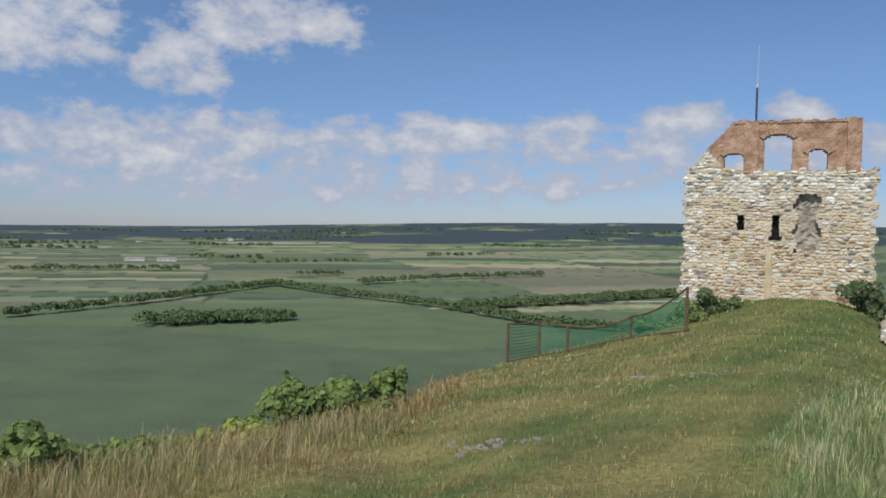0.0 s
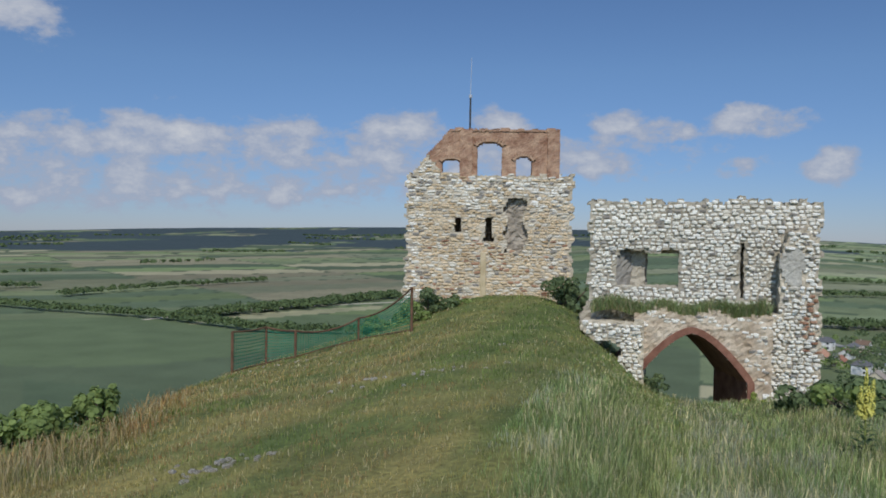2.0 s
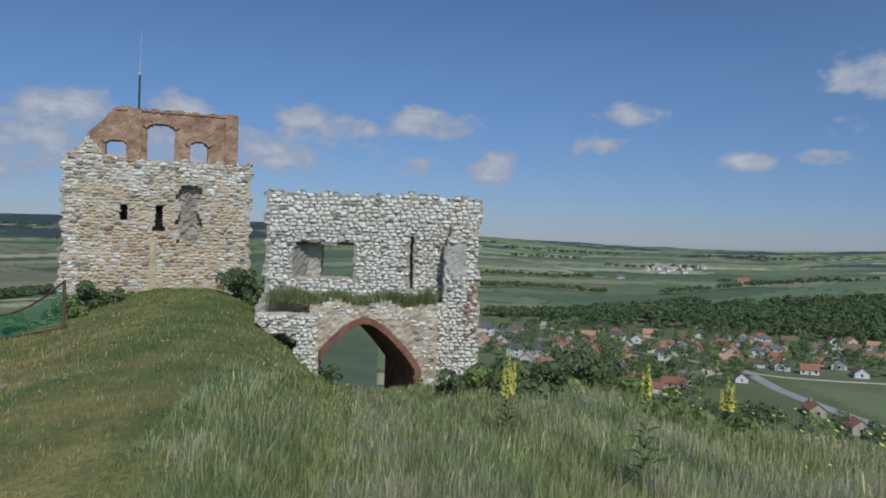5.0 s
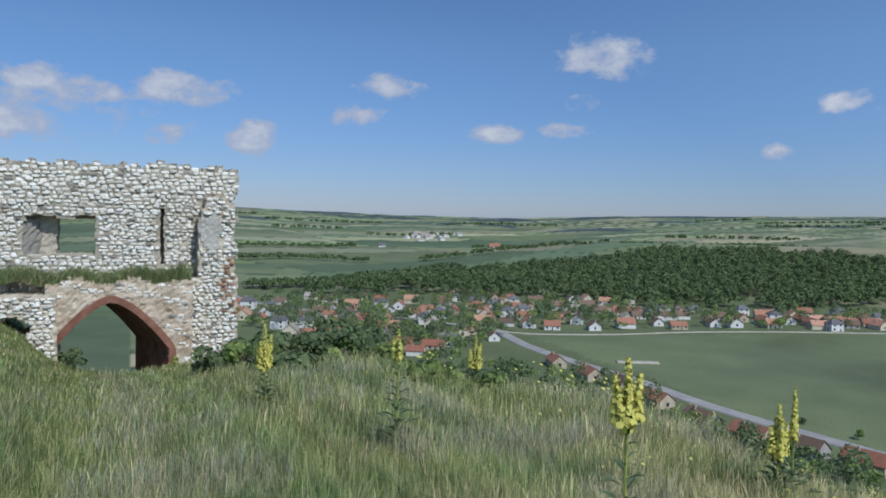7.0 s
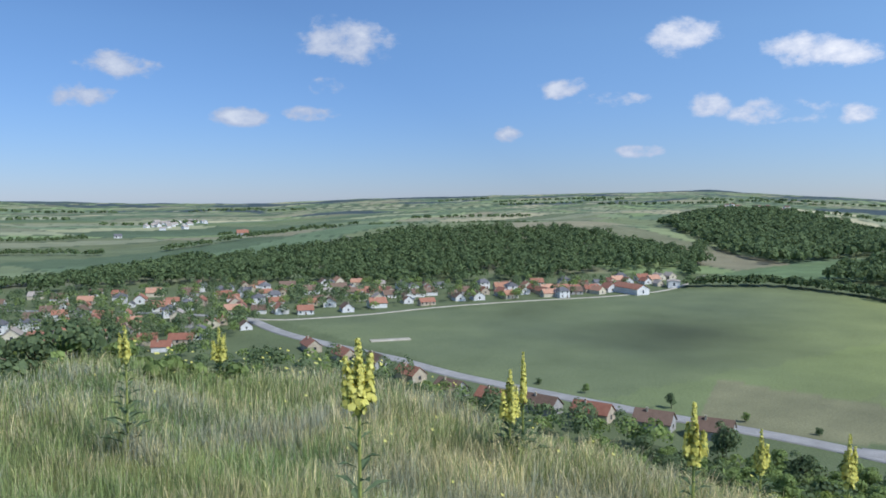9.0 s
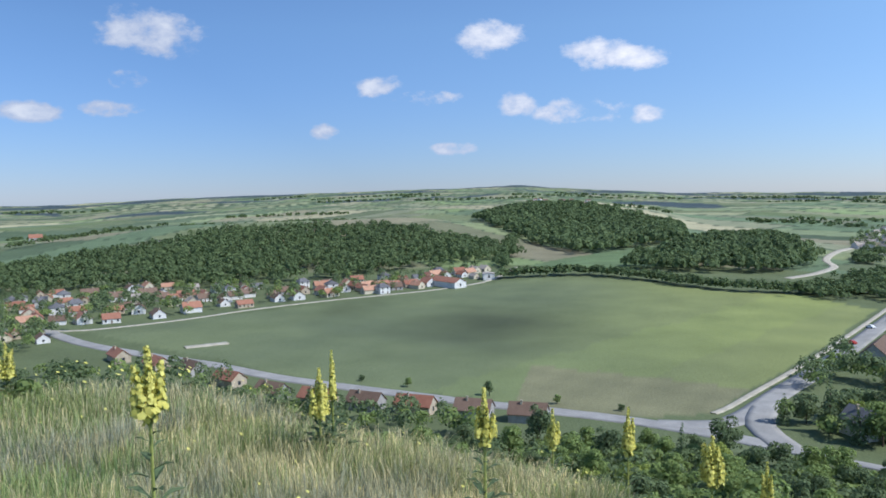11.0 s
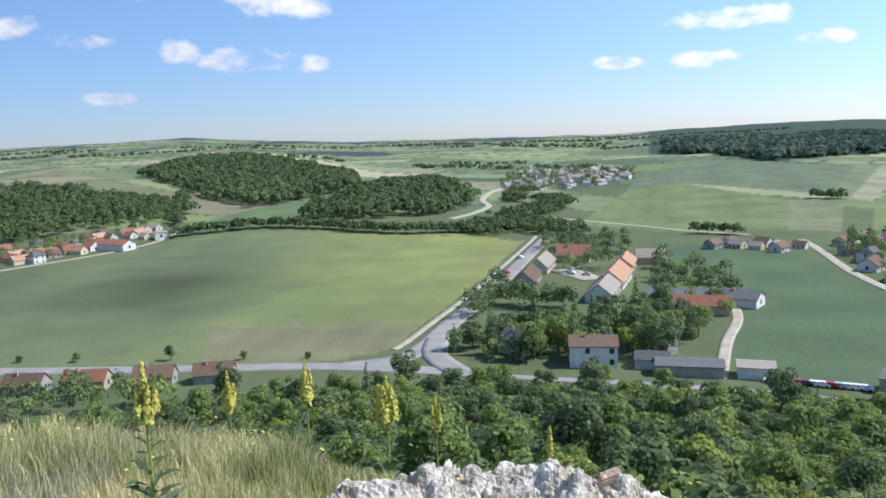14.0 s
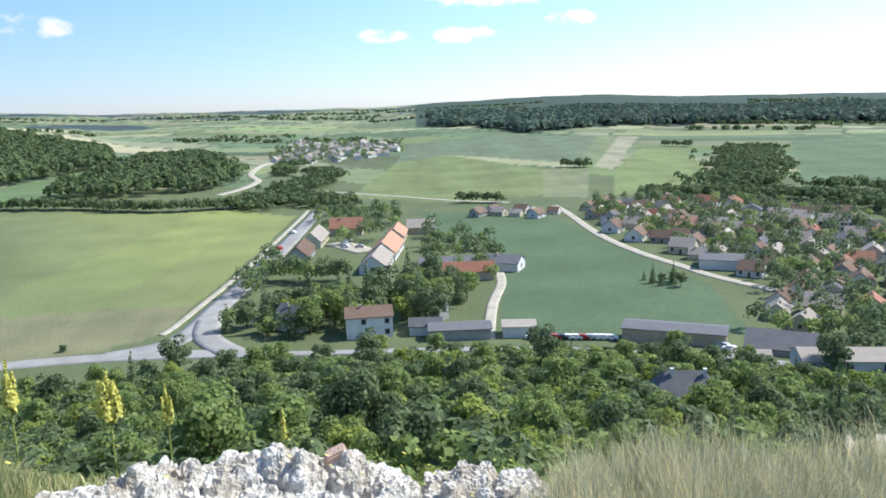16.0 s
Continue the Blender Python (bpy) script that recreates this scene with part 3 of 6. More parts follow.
def tube(bm, pts, radius, sides=8, taper=1.0):
    """A round bar through points."""
    rings = []
    n = len(pts)
    for i, p in enumerate(pts):
        p = Vector(p)
        ahead = (Vector(pts[min(i + 1, n - 1)]) - Vector(pts[max(i - 1, 0)])).normalized()
        side = ahead.cross(Vector((0.31, 0.95, 0.05))).normalized()
        up = side.cross(ahead)
        k = radius * (1 + (taper - 1) * i / max(1, n - 1))
        rings.append([bm.verts.new(p + k * (math.cos(a) * side + math.sin(a) * up)) for a in [2 * math.pi * j / sides for j in range(sides)]])
    for a, b in zip(rings, rings[1:]):
        for j in range(sides):
            bm.faces.new((a[j], a[(j + 1) % sides], b[(j + 1) % sides], b[j]))
    bm.faces.new(rings[0][::-1])
    bm.faces.new(rings[-1])
    return bm


def arch_brick():
    bm = bmesh.new()
    box(bm, -.045, .045, -.05, .05, -.1, .1)
    bmesh.ops.bevel(bm, geom=bm.edges[:], offset=.008, segments=1, affect="EDGES")
    me = bpy.data.meshes.new("brick")
    bm.to_mesh(me)
    bm.free()
    me.materials.append(M_BRICK)
    return me


ARCH_BRICK = arch_brick()


def finish_tower():
    part("niche_back", cells(lambda s, z: tower_niche(s, z) or .45 < s < 1.75 and .8 < z < 3.7, .4, 1.8, .8, 3.7, .1, .3, .9, .05, 9), M_STAIN_SHADE, tower, "damp stained masonry at the back of the breach")
    for s0, s1 in ((-3.6, -2.6), (2.6, 3.6)):
        part("side_wall", cells(lambda s, z: z < 3.9 + .3 * math.sin(s * 2), 0, 5.5, -3.5, 4.3, .25, 0, 1.0, .06, 11), M_MORTAR, tower).matrix_basis = pose(s1, 1.3, 0, 0, 0, 90)
    # closing panels added behind the slits so that the openings look dark
    for s, z0, z1 in ((-1.5, 1.6, 2.7), (-.14, 1.2, 2.75)):
        part("slit_back", cells(lambda a, b: True, s - .4, s + .4, z0, z1, .2, 1.32, 1.5, .02, 13), M_STAIN_SHADE, tower, "panel added behind a narrow slit to keep it dark")
    part("back_wall", cells(lambda s, z: z < 3.2 + .4 * math.sin(s * 1.7), -3.6, 3.6, -5, 3.8, .25, 6.2, 7.2, .06, 12), M_MORTAR, tower)
    bm = bmesh.new()
    box(bm, -.5, -.24, -.13, .1, -1.6, 0.92)
    bmesh.ops.bevel(bm, geom=bm.edges[:], offset=.02, segments=1, affect="EDGES")
    part("prop", bm, M_TIMBER, tower, "pale upright timber against the wall")
    rubble(tower, lambda s, z: tower_stone(s, z) and not tower_niche(s, z), -4.2, 3.9, -2.0, 5.5, 0.02, tower_kind,
           (0.13, 0.38), (0.09, 0.16), 300, lambda s, z: z < 1.6, 4, (.03, .09), (.86, 1.0))
    rubble(tower, lambda s, z: tower_brick(s, z) and s < -1.55 and math.sin(s * 41) * math.sin(z * 37 + s * 5) > .45, -3.0, -1.5, 4.6, 6.3, .11, lambda s, z, rnd: M_WHITE, (.12, .26), (.09, .14), 40, None, 14, (.02, .05))
    # pilasters and brick bands of the upper wall
    for s0, s1, z0, z1 in ((-1.5, -.95, 4.12, 6.45), (2.45, 2.98, 4.3, 6.5)):
        bm = cells(lambda s, z: True, s0, s1, z0, z1, .11, -.02, .14, .015, 15)
        part("pilaster", bm, M_BRICK, tower)
    for mid, half, top, rise in ((-1.9, .4, 5.15, .12), (-.16, .56, 5.95, .22), (1.38, .38, 5.3, .22)):
        for i in range(11):
            a = math.pi * (i - 5) / 12.0
            ob = new("brick", ARCH_BRICK)
            ob.parent = tower
            ob.matrix_basis = Matrix.Translation((mid + (half + .09) * math.sin(a), 0.1, top - rise + (rise + .09) * math.cos(a))) @ Matrix.Rotation(a * .8, 4, "Y")
    rnd = random.Random(6)
    bm = cells(lambda s, z: z < 6.5 + .03 * math.sin(s * 11) + .02 * math.sin(s * 29) and z > 6.42, -1.9, 2.98, 6.4, 6.68, .07, .08, .94, .02, 16)
    part("cap_course", bm, M_BRICK, tower, "thin uneven capping course of brick")
    mast = thing("antenna_mast", facing(10.85, 36.0) @ pose(-1.08, .6, 6.4), "dark steel mast with a thin white whip antenna", "mast")
    part("pole", tube(bmesh.new(), [(0, 0, -.3), (0, 0, 1.65)], .045), M_STEEL, mast)
    part("collar", tube(bmesh.new(), [(0, 0, 1.6), (0, 0, 1.74)], .075), M_PALE_METAL, mast, "pale collar")
    part("whip", tube(bmesh.new(), [(0, 0, 1.7), (0.01, 0, 2.6), (0.03, 0, 3.45)], .016, 6, .6), M_PALE_METAL, mast, "thin white whip")


finish_tower()


# ---- gatehouse ----
def gate_face(s, z):
    """The face of the upper wall, without the splayed window."""
    if not gate_wall(s, z) or z < -.5 and s < 2.0:
        return False
    if -2.75 + max(0, z - .9) * .35 < s < -.7 and .1 < z < 1.28 + .05 * math.sin(s * 5):
        return False
    return not (abs(s - 1.25) < .07 and -.2 < z < 1.6)


def pointed(s, z, grow=0.0):
    """Inside the pointed arch."""
    half, mid = 1.66 + grow, -.22
    u = abs(s - mid) / half
    return u < 1 and z < -2.72 + (1.48 + grow) * (1 - u ** 1.55)


def vault_front(s, z):
    top = -.62 + .1 * math.sin(s * 4) - .1 * max(0, s - 1.4)
    left = -2.0 if z > -1.1 else -2.0 - .42 * (-1.1 - z) * .5
    return left < s < 2.1 and -5.2 < z < top and not pointed(s, z)


def left_pier(s, z):
    shelf = -3.7 + .3 * max(0, -1.2 - z) * 3 < s < -1.9 and -1.75 - .15 * math.sin(s * 5) < z < -1.0
    return shelf or -1.98 - .42 * max(0, -1.0 - z) < s < -1.72 and -5.2 < z < -.95


def right_pier(s, z):
    left = 1.95 + .06 * math.sin(z * 7) - .16 * max(0, -1.0 - z)
    left = max(left, 2.25 + (z + .6) * .02) if z > -.6 else left
    if z > 1.0:
        left += (z - 1.0) * .25
    return left < s < 3.45 + .05 * math.sin(z * 6) - .03 * z and -5.4 < z < 1.9 + .15 * math.sin(s * 5)


def gate_kind(s, z, rnd):
    if s > 3.0 and -1.8 < z < 0 and rnd.random() < .35:
        return M_RUST
    return rnd.choice((M_WHITE, M_WHITE, M_WHITE, M_WHITE, M_LIME, M_GREY if rnd.random() < .3 else M_WHITE))


M_INTRADOS = surface("arch_brick", (0.17, 0.075, 0.05), (0.32, 0.16, 0.11), 2.2, 0.9, 0.5, 20)
M_SPANDREL = surface("pink_plaster", (0.38, 0.29, 0.2), (0.62, 0.53, 0.41), 1.8, 0.92, 0.4, 16)
M_RENDER = surface("grey_render", (0.38, 0.36, 0.31), (0.5, 0.48, 0.42), 1.2, 0.95, 0.4, 12)


def finish_gate():
    rubble(gate, lambda s, z: gate_face(s, z) and not right_pier(s, z), -4.1, 3.8, -1.6, 3.2, 0.02, gate_kind, (.11, .27), (.085, .145), 300, lambda s, z: z > 2.2, 21)
    part("vault", cells(vault_front, -3.2, 2.4, -5.2, -.4, .1, -1.15, .0, .03, 22), M_SPANDREL, gate, "pinkish plastered vault front with a pointed arch")
    rubble(gate, lambda s, z: vault_front(s, z) and not pointed(s, z, .3) and (z > -1.15 or s > 1.2) and (s + 3 * z) % 1.3 < .75, -2.2, 2.1, -3.2, -.6, -1.13, gate_kind, (.11, .26), (.085, .14), 60, None, 29, (.02, .06))
    part("left_pier", cells(left_pier, -4.0, -1.5, -5.2, -.9, .1, -1.3, .3, .03, 23), M_MORTAR, gate)
    rubble(gate, left_pier, -4.0, -1.6, -5.0, -.9, -1.3, gate_kind, (.11, .26), (.085, .14), 100, None, 24)
    part("right_pier", cells(right_pier, 1.4, 3.9, -5.4, 2.2, .1, -.75, .1, .03, 25), M_MORTAR, gate)
    rubble(gate, lambda s, z: right_pier(s, z) and not (2.35 < s < 2.95 and .35 < z < 1.4), 1.4, 3.9, -5.2, 2.2, -.75, gate_kind, (.11, .26), (.085, .14), 260, None, 26)
    part("render_patch", cells(lambda s, z: ((s - 2.66) / .34) ** 2 + ((z - .85) / .6) ** 2 < 1 + .3 * math.sin(s * 9 + z * 5), 2.2, 3.1, .1, 1.6, .08, -.8, -.7, .015, 27), M_RENDER, gate, "patch of smooth grey render")
    # brick ring of the arch, and its soffit behind
    n = 34
    ring = []
    for i in range(n + 1):
        u = -1 + 2 * i / n
        ring.append((-.22 + 1.66 * u, -2.72 + 1.48 * (1 - abs(u) ** 1.55)))
    ring = [(ring[0][0], -5.1)] + ring + [(ring[-1][0], -5.1)]
    bm = bmesh.new()
    rows = []
    for k, (y, g) in enumerate(((-1.2, 0.0), (-1.2, .2), (1.6, .2), (1.6, 0.0))):
        row = []
        for i, (s, z) in enumerate(ring):
            a, b = ring[max(0, i - 1)], ring[min(len(ring) - 1, i + 1)]
            t = Vector((b[0] - a[0], b[1] - a[1])).normalized()
            row.append(bm.verts.new((s - t.y * (g - .02) - .33 * (y + 1.2), y, z + t.x * (g - .02))))
        rows.append(row)
    for k in range(4):
        a, b = rows[k], rows[(k + 1) % 4]
        for i in range(len(ring) - 1):
            bm.faces.new((a[i], a[i + 1], b[i + 1], b[i]))
    bmesh.ops.recalc_face_normals(bm, faces=bm.faces)
    part("arch_ring", bm, M_INTRADOS, gate, "dark red brick soffit of the pointed arch")
    # splay of the window: left jamb, sill and head; grey paints the jamb's shade
    part("window_jamb", cells(lambda s, z: True, 0, 1.3, .08, 1.2, .12, 0, .12, .03, 28), M_GREY, gate, "splayed window jamb with its shade painted grey").matrix_basis = pose(-2.74, .02, 0, 0, 0, 42)


finish_gate()


# ---- roads ----
M_ASPHALT = surface("asphalt", (0.25, 0.245, 0.23), (0.35, 0.34, 0.315), 0.15, 0.9, 0.2, 6)
M_GRAVEL = surface("pale_gravel", (0.36, 0.33, 0.26), (0.5, 0.46, 0.37), 0.3, 0.95, 0.3, 5)


def curve_through(points, step):
    """Points at even steps on a smooth line."""
    p = np.array([points[0]] + list(points) + [points[-1]], float)
    out = []
    for i in range(1, len(p) - 2):
        n = max(2, int(np.hypot(*(p[i + 1] - p[i])) / step))
        for k in range(n):
            t = k / n
            out.append(0.5 * (2 * p[i] + (p[i + 1] - p[i - 1]) * t + (2 * p[i - 1] - 5 * p[i] + 4 * p[i + 1] - p[i + 2]) * t * t
                              + (3 * p[i] - p[i - 1] - 3 * p[i + 1] + p[i + 2]) * t ** 3))
    return np.array(out + [p[-1]])


def road(name, points, width, material, label, lift=0.2):
    c = curve_through(points, 6.0)
    t = np.gradient(c, axis=0)
    t /= np.linalg.norm(t, axis=1)[:, None] + 1e-9
    nrm = np.stack([t[:, 1], -t[:, 0]], 1)
    offs = np.array([-.5, -.5, -.25, 0, .25, .5, .5]) * width
    x, y = c[:, 0:1] + nrm[:, 0:1] * offs, c[:, 1:2] + nrm[:, 1:2] * offs
    z = land(x, y) + lift
    z[:, 0] -= 0.5
    z[:, -1] -= 0.5
    me = sheet(name, x, y, z, [material])
    return tagged(new(name, me), label, "road", kind="structure")


MAIN_ROAD = [(520, -185), (444, -147), (351, -100), (299, -73), (261, -52), (238, -40), (226, -30), (224, -14)]
STREET = [(344, 275), (314, 231), (293, 185), (281, 153), (266, 123), (257, 100), (243, 55), (239, 42), (229, 3), (223, -14), (212, -36), (200, -50), (186, -68), (174, -86), (162, -104), (150, -120), (132, -138), (110, -152), (85, -165)]
VILLAGE_ROAD = [(344, 275), (347, 254), (380, 223), (425, 197), (470, 160), (514, 112), (560, 82), (620, 70)]
VILLAGE_LANE = [(344, 275), (340, 330), (320, 400), (312, 439), (320, 500), (345, 560)]
EDGE_LANE = [(390, -280), (361, -268), (295, -237), (250, -222), (222, -217), (201, -213), (174, -213)]
road("road", MAIN_ROAD, 8.0, M_ASPHALT, "pale grey asphalt main road between the fields")
road("road_street", STREET, 7.0, M_ASPHALT, "pale grey asphalt street at the foot of the hill")
road("road_slip", [(246, -46), (226, -41), (204, -45)], 8.0, M_ASPHALT, "pale asphalt slip lane at the junction", 0.26)
road("path_field", [(470, -152), (447, -141), (354, -94), (302, -67), (264, -46), (244, -35), (237, -30)], 2.2, M_GRAVEL, "pale gravel footpath beside the main road", 0.24)
road("road_village", VILLAGE_ROAD, 3.0, M_GRAVEL, "pale village road along the edge of the field")
road("road_lane", VILLAGE_LANE, 5.5, M_ASPHALT, "grey village lane between the houses")
road("road_edge", EDGE_LANE, 4.5, M_GRAVEL, "pale lane along the edge of the village")
road("road_yard", [(262, -160), (237, -147), (212, -128), (180, -107)], 3.6, M_GRAVEL, "pale gravel lane beside the gardens")
road("yard_farm", [(352, -126), (338, -128), (322, -130)], 12.0, M_GRAVEL, "pale gravel yard between the farm buildings")
road("site_pad", [(310, 179), (316, 172), (322, 165)], 4.5, M_GRAVEL, "pale heap of gravel at the edge of the field", .5)
road("track_far", [(578, -121), (600, -140), (624, -155), (660, -172), (707, -178), (786, -208), (870, -249)], 6.0, M_GRAVEL, "pale winding farm track")
road("track_west", [at(-12.9, 612), at(-9.8, 640), at(-2.6, 700), at(5.4, 760)], 5.0, M_GRAVEL, "pale farm track between fields")
road("track_forest", [(560, -195), (505, -225), (455, -245), (420, -268)], 4.0, M_GRAVEL, "pale field track below the slope")


# ---- trees ----
M_LEAF = surface("leaves", (0.145, 0.205, 0.065), (0.36, 0.46, 0.15), 0.25, 0.7, 0, 3, pieces=True, trans=0.48)
M_LEAF_DARK = surface("dark_leaves", (0.085, 0.125, 0.06), (0.22, 0.29, 0.125), 0.2, 0.7, 0, 3, pieces=True, trans=0.4)
M_LEAF_LIGHT = surface("fresh_leaves", (0.2, 0.26, 0.05), (0.44, 0.5, 0.13), 0.3, 0.7, 0, 3, pieces=True, trans=0.4)
M_BARK = surface("bark", (0.06, 0.045, 0.03), (0.14, 0.11, 0.08), 2, 0.95, 0.5, 12)
M_FAR_LEAF = surface("far_leaves", (0.085, 0.128, 0.055), (0.165, 0.225, 0.09), 0.02, 0.8, 0, 0.4, pieces=True, trans=0.35)


def leaf_quads(centres, normals, sizes, rng):
    """Vertices and faces of crooked leaf clumps at those places."""
    n = len(centres)
    a = np.cross(normals, rng.normal(size=(n, 3)))
    a /= np.linalg.norm(a, axis=1)[:, None] + 1e-9
    b = np.cross(normals, a)
    s = sizes[:, None]
    corners = []
    for ca, cb in ((-.5, -.35), (.1, -.6), (.55, .05), (.15, .6), (-.5, .3)):
        j = rng.uniform(.7, 1.25, (n, 1))
        corners.append(centres + s * j * (ca * a + cb * b) + normals * s * rng.uniform(-.12, .12, (n, 1)))
    v = np.stack(corners, 1).reshape(-1, 3)
    f = np.arange(n * 5).reshape(n, 5)
    return v, f


def mesh_from(name, v, f, material, attr=None):
    """A mesh of faces that all have the same number of corners."""
    me = bpy.data.meshes.new(name)
    k = f.shape[1]
    me.vertices.add(len(v))
    me.vertices.foreach_set("co", v.astype(np.float32).ravel())
    me.loops.add(f.size)
    me.loops.foreach_set("vertex_index", f.astype(np.int32).ravel())
    me.polygons.add(len(f))
    me.polygons.foreach_set("loop_start", np.arange(0, f.size, k, dtype=np.int32))
    me.materials.append(material)
    if attr is not None:
        at_ = me.color_attributes.new("crop", "FLOAT_COLOR", "POINT")
        at_.data.foreach_set("color", np.concatenate([attr, np.ones((len(attr), 1))], 1).astype(np.float32).ravel())
    me.update(calc_edges=True)
    return me


def lobes_cloud(lobes, per, size, rng):
    """Leaf places on the outside of overlapping rounded lobes (rows of x, y, z, radius, height)."""
    cs, ns, ss = [], [], []
    for x, y, z, rad, h in lobes:
        n = int(per * rad * (rad + h))
        d = rng.normal(size=(n, 3))
        d /= np.linalg.norm(d, axis=1)[:, None]
        d[:, 2] = np.where(d[:, 2] < -.45, -d[:, 2], d[:, 2])
        shell = rng.uniform(.62, 1.08, (n, 1)) ** .6
        cs.append(np.array([x, y, z]) + d * shell * np.array([rad, rad, h]))
        nn = d + rng.normal(size=(n, 3)) * .3
        ns.append(nn / np.linalg.norm(nn, axis=1)[:, None])
        ss.append(rng.uniform(.6, 1.35, n) * size)
    return np.concatenate(cs), np.concatenate(ns), np.concatenate(ss)


def tree_proto(height_, spread, seed, material, label, kind="broad", per=27, leaf=.36):
    """A tree: a tapered trunk with limbs and a crown of leaf clumps with gaps."""
    rng = np.random.default_rng(seed)
    rnd = random.Random(seed)
    ob = thing("tree", Matrix.Translation((0, 0, -500)), label, "tree", "trees of the valley")
    bm = bmesh.new()
    tube(bm, [(0, 0, -1.0), (.05, .03, height_ * .25), (rnd.uniform(-.2, .2), rnd.uniform(-.2, .2), height_ * .6), (0, 0, height_ * .85)], height_ * .025, 6, .25)
    lobes = []
    if kind == "broad":
        for i in range(11):
            a, u = rnd.uniform(0, 6.3), rnd.random()
            zc = height_ * (.28 + .58 * u)
            k = spread * (.62 - .35 * abs(u - .35)) * rnd.uniform(.55, 1.1)
            rad = spread * rnd.uniform(.3, .52)
            lobes.append((k * math.cos(a), k * math.sin(a), zc, rad, rad * rnd.uniform(.7, .95)))
            tube(bm, [(0, 0, zc * .55), (k * .5 * math.cos(a), k * .5 * math.sin(a), zc * .85), (k * .9 * math.cos(a), k * .9 * math.sin(a), zc)], height_ * .009, 4, .4)
        lobes.append((0, 0, height_ * .55, spread * .6, height_ * .28))
    else:
        for i in range(9):
            u = i / 8
            lobes.append((rnd.uniform(-.1, .1), rnd.uniform(-.1, .1), height_ * (.12 + .84 * u), spread * (1 - u * .88) * rnd.uniform(.85, 1.1), height_ * .085))
    part("trunk", bm, M_BARK, ob)
    c, n, s = lobes_cloud(lobes, per, leaf, rng)
    v, f = leaf_quads(c, n, s, rng)
    crown = new("crown", mesh_from("crown", v, f, material))
    crown.parent = ob
    return ob


PROTOS = {
    "broad": [tree_proto(9, 4.2, 1, M_LEAF, "broad green deciduous tree on the wooded slope"), tree_proto(7.5, 3.6, 2, M_LEAF, "rounded green deciduous tree on the wooded slope"),
              tree_proto(10.5, 4.0, 3, M_LEAF_DARK, "tall dark green deciduous tree"), tree_proto(6, 3.4, 5, M_LEAF_DARK, "low dark green spreading tree")],
    "light": [tree_proto(6.5, 3.2, 4, M_LEAF_LIGHT, "yellow-green young deciduous tree"), tree_proto(5, 2.7, 6, M_LEAF_LIGHT, "small yellow-green tree on the slope")],
    "shrub": [tree_proto(4.2, 2.3, 21, M_LEAF, "green leafy shrub on the steep slope", "broad", 95, .15), tree_proto(3.6, 2.2, 22, M_LEAF_LIGHT, "yellow-green leafy shrub on the steep slope", "broad", 95, .15), tree_proto(4.8, 2.4, 23, M_LEAF, "tall green shrub on the steep slope", "broad", 90, .16)],
    "cone": [tree_proto(11, 2.4, 7, M_LEAF_DARK, "dark green slender conifer", "cone", 26, .36), tree_proto(8, 2.0, 8, M_LEAF_DARK, "small dark green conifer", "cone", 28, .32)],
}
RND = random.Random(11)


def plant(x, y, kind, scale=1.0, sink=0.3):
    base = RND.choice(PROTOS[kind])
    k = scale * RND.uniform(.8, 1.2)
    ob = copy_thing(base, pose(x, y, height(x, y) - sink, 0, 0, RND.uniform(0, 360)))
    ob.scale = (k, k, k * RND.uniform(.88, 1.12))
    return ob


def kind_by(light, cone):
    u = RND.random()
    return "light" if u < light else "cone" if u < light + cone else "broad"


def slope_trees():
    done = []
    tries = 0
    while len(done) < 290 and tries < 9000:
        tries += 1
        az = RND.uniform(58, 152)
        rim = float(np.interp(az, RIM_AZ, RIM_R))
        d = RND.uniform(11, 182)
        r = rim + d
        if az < 88 and d < 130 or az < 66 and d < 160:
            continue
        x, y = at(az, r)
        if any(math.hypot(x - a, y - b) < 3.1 + d * .023 for a, b in done):
            continue
        if along(np.array([x]), np.array([y]), STREET, 15)[0] or math.hypot(x - 84, y + 84) < 8:
            continue
        done.append((x, y))
        plant(x, y, "shrub" if d < 60 else kind_by(.3 if d < 110 else .14, .04), (.65 if d < 25 else .85 if d < 60 else .72 if d < 120 else .85))


def undergrowth():
    """Scrub that fills the slope between the trees, finer near the crest."""
    rng = np.random.default_rng(8)
    rows = (("dense green scrub between the trees of the slope", M_LEAF, 1500, (1.0, 2.2), (1.6, 3.6), 38, 180, 60, 1.1),
            ("dark green scrub between the trees of the slope", M_LEAF_DARK, 900, (1.2, 2.4), (2, 4), 45, 180, 60, 1.1),
            ("yellow-green scrub on the middle slope", M_LEAF_LIGHT, 170, (.8, 1.8), (1.4, 3), 40, 120, 90, .8),
            ("green leafy scrub just below the crest", M_LEAF, 170, (.7, 1.3), (.9, 2.0), 8, 42, 330, .42),
            ("yellow-green leafy scrub just below the crest", M_LEAF_LIGHT, 80, (.6, 1.1), (.8, 1.7), 8, 40, 330, .4))
    for label, mt, n, rad, high, d0, d1, per, leaf in rows:
        az = rng.uniform(64, 153, n)
        rim = np.interp(az, RIM_AZ, RIM_R)
        d = d0 + (d1 - d0) * rng.uniform(0, 1, n) ** .8
        k = d > np.interp(az, [64, 80, 90, 96], [165, 150, 60, 7])
        x, y = (rim + d) * np.sin(np.radians(az)), (rim + d) * np.cos(np.radians(az))
        k &= ~along(x, y, STREET, 15) & (np.hypot(x - 84, y + 84) > 6)
        far_wood("undergrowth", list(zip(x[k], y[k])), label, mt, rad, high, per, leaf * 1.3, 9)


